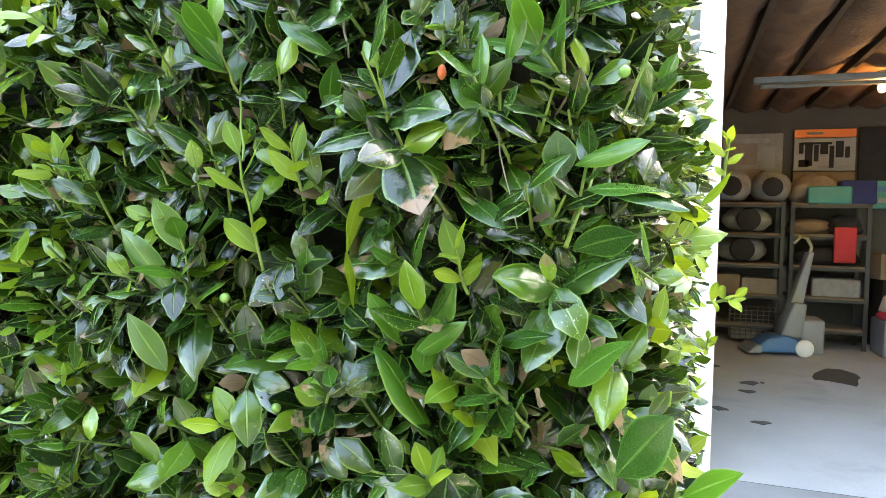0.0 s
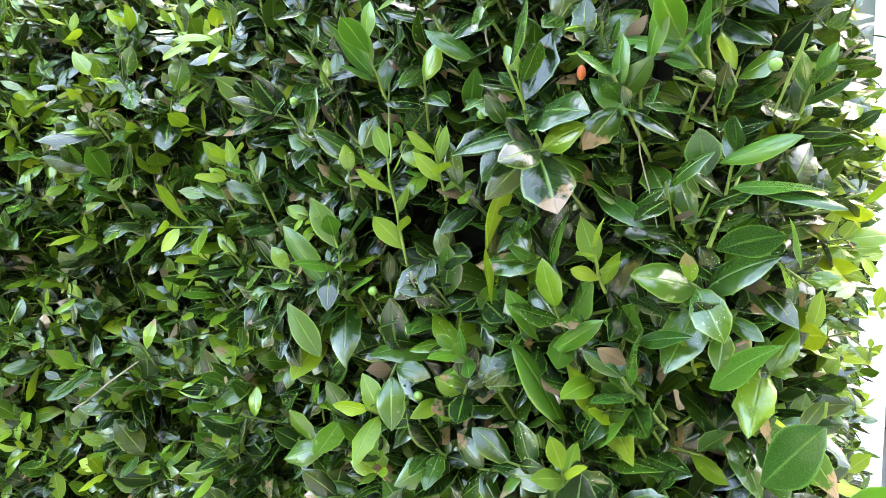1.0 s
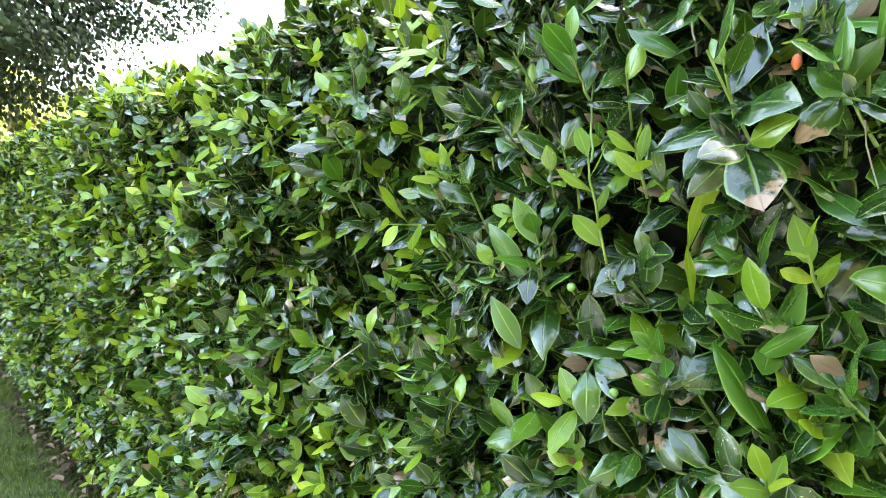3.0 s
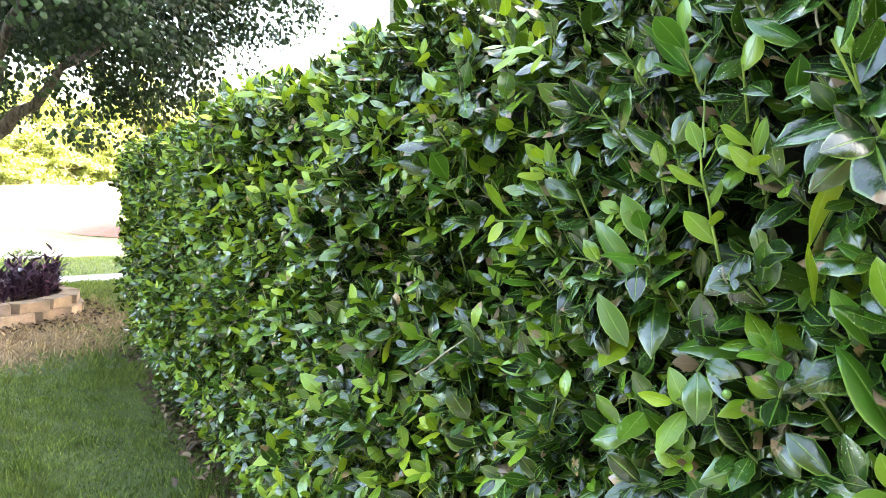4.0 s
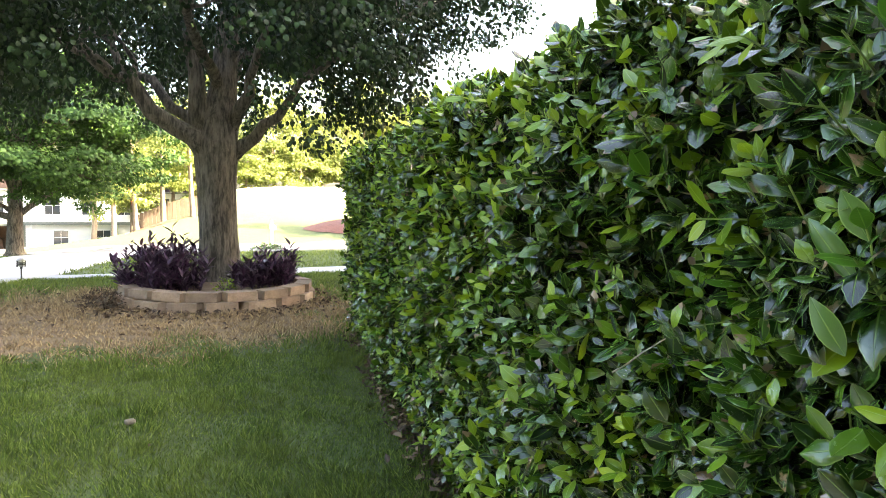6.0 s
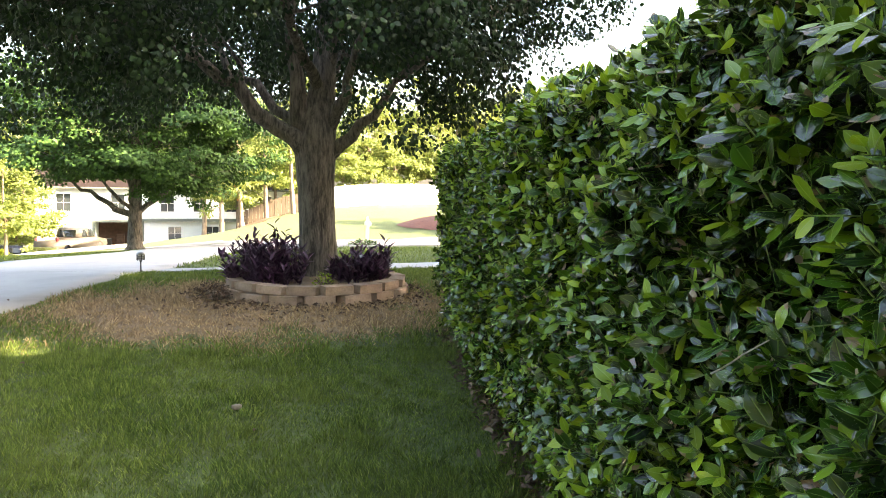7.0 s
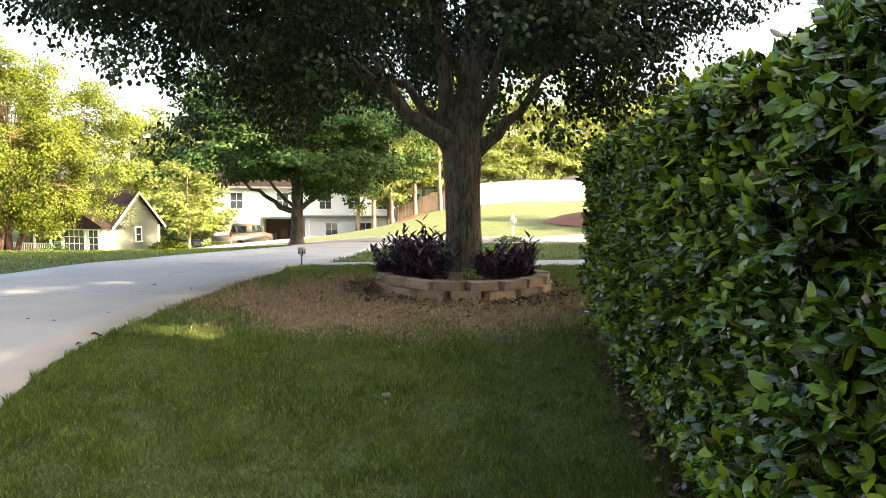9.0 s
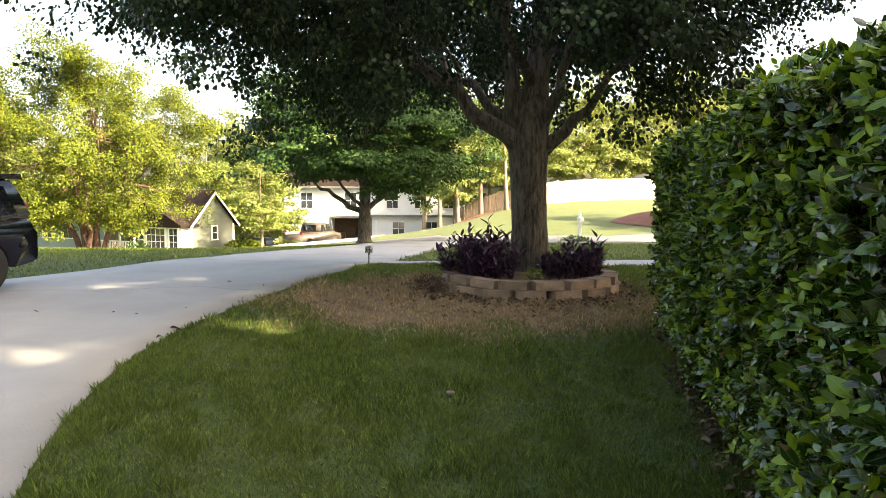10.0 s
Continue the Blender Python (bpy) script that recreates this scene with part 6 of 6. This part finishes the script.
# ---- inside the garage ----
# plaster set nearly black: the dimness of the garage is put into it
M_DRY = surface("shaded_plaster", (0.045, 0.045, 0.046), (0.085, 0.083, 0.08), 1.5, 0.85, 40, 0.15, 0.002, stain=(0.2, 0.19, 0.175), stain_scale=0.8)
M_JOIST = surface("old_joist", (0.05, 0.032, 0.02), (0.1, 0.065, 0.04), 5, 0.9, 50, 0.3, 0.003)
M_KRAFT = surface("kraft_insulation", (0.12, 0.06, 0.032), (0.26, 0.145, 0.08), 5, 0.75, 30, 0.9, 0.03, vary=0.15)
M_SHELFWOOD = surface("shelf_board", (0.1, 0.07, 0.048), (0.2, 0.145, 0.1), 6, 0.8, 60, 0.2, 0.002)
M_PLUSH = surface("grey_plush", (0.18, 0.18, 0.19), (0.33, 0.33, 0.34), 14, 0.95, 160, 0.9, 0.012)
M_DARKCLOTH = surface("dark_cloth", (0.012, 0.012, 0.014), (0.03, 0.03, 0.034), 10, 0.95, 120, 0.4, 0.004)
M_TEAL = surface("teal_plastic", (0.03, 0.2, 0.2), (0.05, 0.27, 0.26), 5, 0.5, 80, 0.1)
M_NAVYBOX = surface("navy_fabric", (0.012, 0.02, 0.09), (0.02, 0.03, 0.13), 8, 0.85, 120, 0.3)
M_GREYPL = surface("grey_plastic", (0.2, 0.21, 0.23), (0.27, 0.28, 0.3), 5, 0.5, 80, 0.1)
M_BLUEPL = surface("blue_plastic", (0.03, 0.12, 0.3), (0.05, 0.17, 0.38), 5, 0.4, 80, 0.1)
M_CARD = surface("cardboard", (0.17, 0.125, 0.08), (0.26, 0.19, 0.125), 6, 0.85, 60, 0.2)
M_RED = surface("red_cloth", (0.4, 0.02, 0.03), (0.5, 0.04, 0.05), 8, 0.8, 100, 0.4)
M_ORANGE = surface("orange_plastic", (0.75, 0.16, 0.03), (0.85, 0.2, 0.04), 5, 0.45, 80, 0.1)
M_BEIGE = surface("beige_fleece", (0.22, 0.18, 0.145), (0.36, 0.3, 0.25), 14, 0.95, 160, 0.9, 0.015)
M_WIRE = surface("basket_wire", (0.08, 0.06, 0.05), (0.14, 0.11, 0.09), 10, 0.6, 80, 0.1)

part("garage_wall", at_house(box_bm(8.42, 8.5, -5.4, 0.9, 0, 2.62)), M_DRY, house, "plastered back wall, dimness put into its colour")
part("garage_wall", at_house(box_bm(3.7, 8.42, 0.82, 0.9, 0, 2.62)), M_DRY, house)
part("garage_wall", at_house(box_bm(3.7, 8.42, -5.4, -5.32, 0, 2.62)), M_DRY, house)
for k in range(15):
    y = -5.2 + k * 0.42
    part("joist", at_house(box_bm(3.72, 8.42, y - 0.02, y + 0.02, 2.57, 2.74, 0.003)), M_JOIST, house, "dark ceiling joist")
    if k < 14:
        bm = bmesh.new()
        bmesh.ops.create_grid(bm, x_segments=26, y_segments=6, size=1.0)
        for v in bm.verts:
            u = v.co.y
            x = 6.07 + v.co.x * 2.34
            v.co = Vector((x - 3.5, y + 0.21 + u * 0.188, 2.56 + 0.07 * u * u + 0.05 * noise.noise(Vector((x * 2.2, y * 3 + u, 0))) + 0.025 * noise.noise(Vector((x * 9, u * 4, k)))))
        part("insulation_batt", bm, M_KRAFT, house, "sagging brown kraft-faced insulation", True)
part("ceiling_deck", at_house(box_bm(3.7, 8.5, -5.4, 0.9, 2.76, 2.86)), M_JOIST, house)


def shelving(y0, y1, x0=7.75, x1=8.2):
    root = tagged(empty("shelving_unit", (x0, (y0 + y1) / 2, 0.014)), "black metal shelving unit with wooden shelves, full of things", "shelf", "shelving units")
    w, d = (y1 - y0) / 2, x1 - x0
    for x in (0.015, d - 0.015):
        for y in (-w + 0.015, w - 0.015):
            part("upright", box_bm(x - 0.02, x + 0.02, y - 0.02, y + 0.02, 0, 1.5, 0.003), M_BLACK, root)
    for z in (0.2, 0.52, 0.84, 1.16, 1.48):
        part("shelf_board", box_bm(0.0, d, -w, w, z - 0.012, z + 0.012, 0.003), M_SHELFWOOD, root)
        part("beam", box_bm(-0.012, 0.012, -w, w, z - 0.04, z - 0.012, 0.002), M_BLACK, root)
    return root


shelving(-0.72, 0.1)
shelving(-1.5, -0.78)


def thing(name, bm, mat_, at, label, cat, rz=0.0, group="", smooth=True):
    ob = part(name, bm, mat_, None, smooth=smooth)
    ob.matrix_basis = pose(*at, 0, 0, rz)
    return tagged(ob, label, cat, group)


def pet_bed(at, w, h):
    """A soft hooded bed; a dark disc towards -x paints in its shaded round opening."""
    root = tagged(empty("pet_bed", at), "soft grey plush pet bed with a dark round opening", "pet bed", "pet beds")
    bm = bmesh.new()
    bmesh.ops.create_uvsphere(bm, u_segments=20, v_segments=12, radius=1.0)
    for v in bm.verts:
        v.co = Vector((v.co.x * 0.19, v.co.y * w / 2, max(-0.82, v.co.z) * h * 0.55 + h * 0.45)) + Vector(noise.noise_vector(v.co * 3)) * 0.012
    part("hood", bm, M_PLUSH, root, smooth=True)
    bm = lathe_bm([(0.02, 0.0), (w * 0.2, 0.0), (w * 0.24, 0.02), (w * 0.2, 0.03), (0.02, 0.02)], 18)
    bmesh.ops.rotate(bm, verts=bm.verts, cent=(0, 0, 0), matrix=Matrix.Rotation(radians(-90), 3, "Y"))
    bmesh.ops.translate(bm, verts=bm.verts, vec=(-0.175, 0, h * 0.45))
    part("opening", bm, M_DARKCLOTH, root, "dark disc standing for the shaded opening", True)


for y, z, w, h in ((-0.2, 1.525, 0.44, 0.34), (-0.6, 1.525, 0.42, 0.32), (-0.38, 1.205, 0.5, 0.27), (-0.33, 0.885, 0.52, 0.27)):
    pet_bed((7.97, y, z), w, h)


def bundle(at, size, mat_, name, label, cat, seed):
    bm = bmesh.new()
    bmesh.ops.create_icosphere(bm, subdivisions=3, radius=1.0)
    for v in bm.verts:
        n = noise.noise(v.co * 2.2 + Vector((seed, 0, 0)))
        v.co = v.co * (1 + 0.3 * n)
        v.co = Vector((v.co.x * size[0] / 2, v.co.y * size[1] / 2, max(v.co.z, -0.75) * size[2] / 2 + size[2] * 0.375))
    thing(name, bm, mat_, at, label, cat)


bundle((7.97, -1.02, 1.495), (0.38, 0.5, 0.36), M_BEIGE, "blanket", "rumpled beige fleece blanket on the shelf", "blanket", 1)
thing("storage_box", box_bm(-0.18, 0.18, -0.2, 0.2, 0, 0.18, 0.02), M_TEAL, (7.9, -1.12, 1.495), "teal plastic storage box", "box")
thing("storage_box", box_bm(-0.18, 0.18, -0.16, 0.16, 0, 0.24, 0.02), M_NAVYBOX, (7.92, -1.38, 1.495), "navy blue fabric storage box", "box")
bundle((7.97, -0.98, 1.175), (0.34, 0.42, 0.2), M_CARD, "rumpled_coat", "rumpled tan coat on a shelf", "coat", 3)
bundle((7.97, -1.3, 1.175), (0.34, 0.34, 0.24), M_DARKCLOTH, "rumpled_coat", "rumpled black coat on a shelf", "coat", 4)
bundle((7.95, -1.15, 0.855), (0.36, 0.6, 0.24), M_DARKCLOTH, "blanket", "black folded blanket on a shelf", "blanket", 5)
thing("red_bag", box_bm(-0.02, 0.03, -0.1, 0.1, 0, 0.36, 0.015), M_RED, (7.71, -1.27, 0.9), "bright red cloth bag hanging on the shelf", "bag")
thing("plastic_tub", box_bm(-0.17, 0.17, -0.25, 0.2, 0, 0.2, 0.03), M_PLUSH, (7.96, -1.2, 0.535), "pale plastic tub of tins", "tub")
thing("carton", box_bm(-0.17, 0.17, -0.16, 0.16, 0, 0.2, 0.006), M_CARD, (7.96, -0.16, 0.535), "open cardboard carton on a shelf", "box")
thing("carton", box_bm(-0.17, 0.17, -0.18, 0.18, 0, 0.17, 0.006), M_BEIGE, (7.96, -0.52, 0.535), "pale carton with printed side", "box")
for z in (0.215, 0.045):
    root = tagged(empty("wire_basket", (7.96, -0.45, z)), "brown wire basket on the bottom shelf", "basket", "wire baskets")
    for i in range(9):
        part("wire", box_bm(-0.2, -0.19, -0.22 + i * 0.055, -0.214 + i * 0.055, 0, 0.2), M_WIRE, root)
    for j in range(5):
        part("wire", box_bm(-0.204, -0.194, -0.23, 0.23, 0.01 + j * 0.045, 0.016 + j * 0.045), M_WIRE, root)
    part("load", box_bm(-0.17, 0.15, -0.2, 0.2, 0.0, 0.15, 0.03), M_PLUSH if z < 0.1 else M_DARKCLOTH, root)
thing("plastic_tub", box_bm(-0.2, 0.2, -0.2, 0.2, 0, 0.34, 0.03), M_GREYPL, (7.5, -0.85, 0.014), "grey plastic tub on the floor", "tub")


def carpet_cleaner(at, rz):
    root = tagged(empty("carpet_cleaner", at, rz), "grey upright carpet cleaner with a blue base", "vacuum cleaner")
    part("base", prism_bm([(-0.2, 0.03), (0.24, 0.03), (0.24, 0.12), (0.05, 0.2), (-0.12, 0.17), (-0.2, 0.1)], "y", -0.15, 0.15, 0.02), M_BLUEPL, root, "blue plastic base", True)
    part("nozzle", prism_bm([(-0.32, 0.02), (-0.18, 0.02), (-0.18, 0.1), (-0.24, 0.1)], "y", -0.17, 0.17, 0.015), M_GREYPL, root, smooth=True)
    part("tank", prism_bm([(0.0, 0.18), (0.2, 0.16), (0.24, 0.5), (0.12, 0.52)], "y", -0.11, 0.11, 0.025), M_GREYPL, root, smooth=True)
    part("column", prism_bm([(0.1, 0.5), (0.22, 0.5), (0.3, 1.0), (0.25, 1.0)], "y", -0.055, 0.055, 0.015), M_GREYPL, root, smooth=True)
    v, f = tube_arrays([(0.27, 0, 0.96), (0.29, 0, 1.05), (0.25, 0, 1.13), (0.18, 0, 1.14), (0.13, 0, 1.08)], [0.018] * 5, 8)
    put("handle", mesh_of("handle", v, f, [M_GREYPL], smooth=True), root)
    for y in (-0.17, 0.15):
        bm = lathe_bm([(0.02, -0.02), (0.075, -0.02), (0.085, 0.0), (0.075, 0.02), (0.02, 0.02)], 18)
        bmesh.ops.rotate(bm, verts=bm.verts, cent=(0, 0, 0), matrix=Matrix.Rotation(radians(90), 3, "X"))
        bmesh.ops.translate(bm, verts=bm.verts, vec=(0.2, y, 0.085))
        part("wheel", bm, M_WHITE, root, "white plastic wheel", True)


carpet_cleaner((7.25, -0.62, 0.014), -78)
thing("storage_bin", box_bm(-0.25, 0.25, -0.3, 0.3, 0, 0.36, 0.035), M_GREYPL, (7.6, -1.85, 0.014), "large grey plastic storage bin on the floor", "box")
thing("cushion", lathe_bm([(0.02, 0.0), (0.2, 0.01), (0.24, 0.06), (0.2, 0.2), (0.1, 0.3), (0.02, 0.32)], 18), M_WHITE, (7.6, -1.8, 0.39), "round white cushion on the storage bin", "cushion")
thing("cushion", lathe_bm([(0.02, 0.0), (0.22, 0.0), (0.25, 0.03), (0.22, 0.06), (0.02, 0.06)], 18), M_RED, (7.45, -1.75, 0.392), "red cushion under a white one", "cushion")
thing("carton", box_bm(-0.16, 0.16, -0.14, 0.14, 0, 0.26, 0.006), M_CARD, (8.0, -1.72, 0.74), "brown cardboard carton on the bench", "box", 12)
thing("workbench", box_bm(-0.25, 0.25, -0.6, 0.2, 0, 0.74, 0.01), M_DARKCLOTH, (8.1, -1.85, 0.0), "dark covered bench by the wall", "bench")
M_PRINT = surface("faded_print", (0.16, 0.155, 0.155), (0.3, 0.29, 0.285), 4, 0.6, 30, 0.05)
M_PINK = surface("faded_pink_print", (0.17, 0.12, 0.115), (0.27, 0.21, 0.2), 5, 0.6, 30, 0.05)


def wall_panel(y, z, w, h, m, lab, marks=()):
    """A flat board on the back wall; marks: printed pieces (y, z, width, height, material) from its centre."""
    ob = thing("wall_panel", box_bm(8.36, 8.42, y - w / 2, y + w / 2, z - h / 2, z + h / 2, 0.008), m, (0, 0, 0), lab, "picture", smooth=False)
    for my, mz, mw, mh, mm in marks:
        part("printed_mark", box_bm(8.352, 8.357, y + my - mw / 2, y + my + mw / 2, z + mz - mh / 2, z + mz + mh / 2), mm, ob)
    return ob


wall_panel(-0.45, 2.02, 0.62, 0.56, M_PRINT, "large pale framed picture leaning on the wall", ((0.1, 0.05, 0.3, 0.24, M_PINK), (-0.16, -0.02, 0.14, 0.3, M_GREYPL), (0.0, -0.18, 0.26, 0.12, M_PINK), (0.02, 0.2, 0.4, 0.05, M_PLUSH)))
wall_panel(-0.02, 1.95, 0.22, 0.4, M_BLUEPL, "blue panel on the garage wall")
wall_panel(-1.17, 2.06, 0.6, 0.36, M_GREYPL, "grey and black picture on the garage wall", [(-0.22 + 0.075 * k, 0.02 + 0.05 * math.sin(2.4 * k), 0.045 + 0.03 * (k % 2), 0.12 + 0.06 * (k % 3), M_DARKCLOTH) for k in range(7)] + [(-0.1, -0.14, 0.34, 0.03, M_PRINT), (0.08, 0.12, 0.3, 0.025, M_DARKCLOTH), (0.2, -0.1, 0.1, 0.08, M_DARKCLOTH)])
wall_panel(-1.17, 2.29, 0.6, 0.09, M_ORANGE, "orange banner on the garage wall", ((0.1, 0.0, 0.16, 0.03, M_CARD),))
wall_panel(-1.78, 2.06, 0.56, 0.58, M_DARKCLOTH, "black cloth panel on the garage wall")
wall_panel(-1.17, 1.74, 0.6, 0.26, M_CARD, "tan cardboard sheet against the wall", ((0.14, -0.05, 0.2, 0.1, M_PRINT),))
wall_panel(-1.78, 1.62, 0.5, 0.3, M_TEAL, "teal panel on the garage wall", ((0.05, 0.06, 0.3, 0.06, M_BLUEPL), (-0.05, -0.06, 0.26, 0.05, M_GREYPL)))
M_OIL = surface("oil_stain", (0.035, 0.034, 0.034), (0.09, 0.088, 0.086), 8, 0.6, 60, 0.1)


def oil_stain(x, y, rx, ry):
    """A thin dried spot with an uneven rim."""
    ph = random.uniform(0, 6)
    o = [(rx * (1 + 0.3 * math.sin(3 * a + ph)) * math.cos(a), ry * (1 + 0.3 * math.sin(2 * a + ph)) * math.sin(a)) for a in np.linspace(0, 2 * math.pi, 15)[:-1]]
    ob = part("oil_stain", prism_bm(o, "z", 0, 0.003), M_OIL, None)
    ob.matrix_basis = pose(x, y, 0.0145)
    tagged(ob, "dark dried oil spot on the garage floor", "stain", kind="structure")


for row in ((6.35, -0.02, 0.07, 0.04), (5.75, -0.24, 0.07, 0.07), (5.8, -0.34, 0.03, 0.02), (5.45, -0.2, 0.05, 0.05), (4.85, 0.02, 0.05, 0.05), (6.3, -0.95, 0.3, 0.2), (4.6, -0.2, 0.04, 0.05)):
    oil_stain(*row)
marker = tagged(empty("marker_post", (6.4, 0.08, 0.014)), "orange plastic marker post with white bands", "marker")
part("post", lathe_bm([(0.07, 0.0), (0.07, 0.04), (0.03, 0.06), (0.03, 0.62), (0.01, 0.64)], 12), M_ORANGE, marker, smooth=True)
for z in (0.3, 0.45):
    part("band", lathe_bm([(0.0302, z), (0.033, z + 0.002), (0.033, z + 0.058), (0.0302, z + 0.06)], 12), M_WHITE, marker)

# the white batten is drawn in grey, its dimness put into the colour
tube = tagged(empty("tube_light", (6.4, -1.3, 2.47)), "white fluorescent batten hanging under the ceiling, unlit", "lamp")
part("batten", box_bm(-0.05, 0.05, -1.05, 1.05, 0, 0.05, 0.006), M_GREYPL, tube)
part("tube", prism_bm([(0.018 * math.cos(a), -0.025 + 0.018 * math.sin(a)) for a in np.linspace(0, 5.7, 9)], "y", -1.0, 1.0), M_PRINT, tube)

bulb = tagged(empty("bare_bulb", (6.6, -1.26, 2.5)), "bare glowing warm light bulb under the ceiling", "lamp")
M_GLOW, nt_, bs_ = nodes_of("bulb_glow")
bs_.inputs["Base Color"].default_value = (1.0, 0.7, 0.3, 1)
bs_.inputs["Emission Color"].default_value = (1.0, 0.55, 0.15, 1)
bs_.inputs["Emission Strength"].default_value = 1.6
part("glass", lathe_bm([(0.012, 0.0), (0.02, -0.02), (0.034, -0.06), (0.03, -0.09), (0.012, -0.105)], 14), M_GLOW, bulb, "glowing orange glass", True)
part("socket", lathe_bm([(0.018, 0.0), (0.018, 0.04), (0.03, 0.05), (0.03, 0.07)], 12), M_WHITE, bulb)
lamp = new("bulb_light", bpy.data.lights.new("bulb_light", "POINT"))
lamp.data.energy, lamp.data.color, lamp.data.shadow_soft_size = 0.6, (1.0, 0.5, 0.16), 0.04
lamp.location = (6.6, -1.26, 2.33)
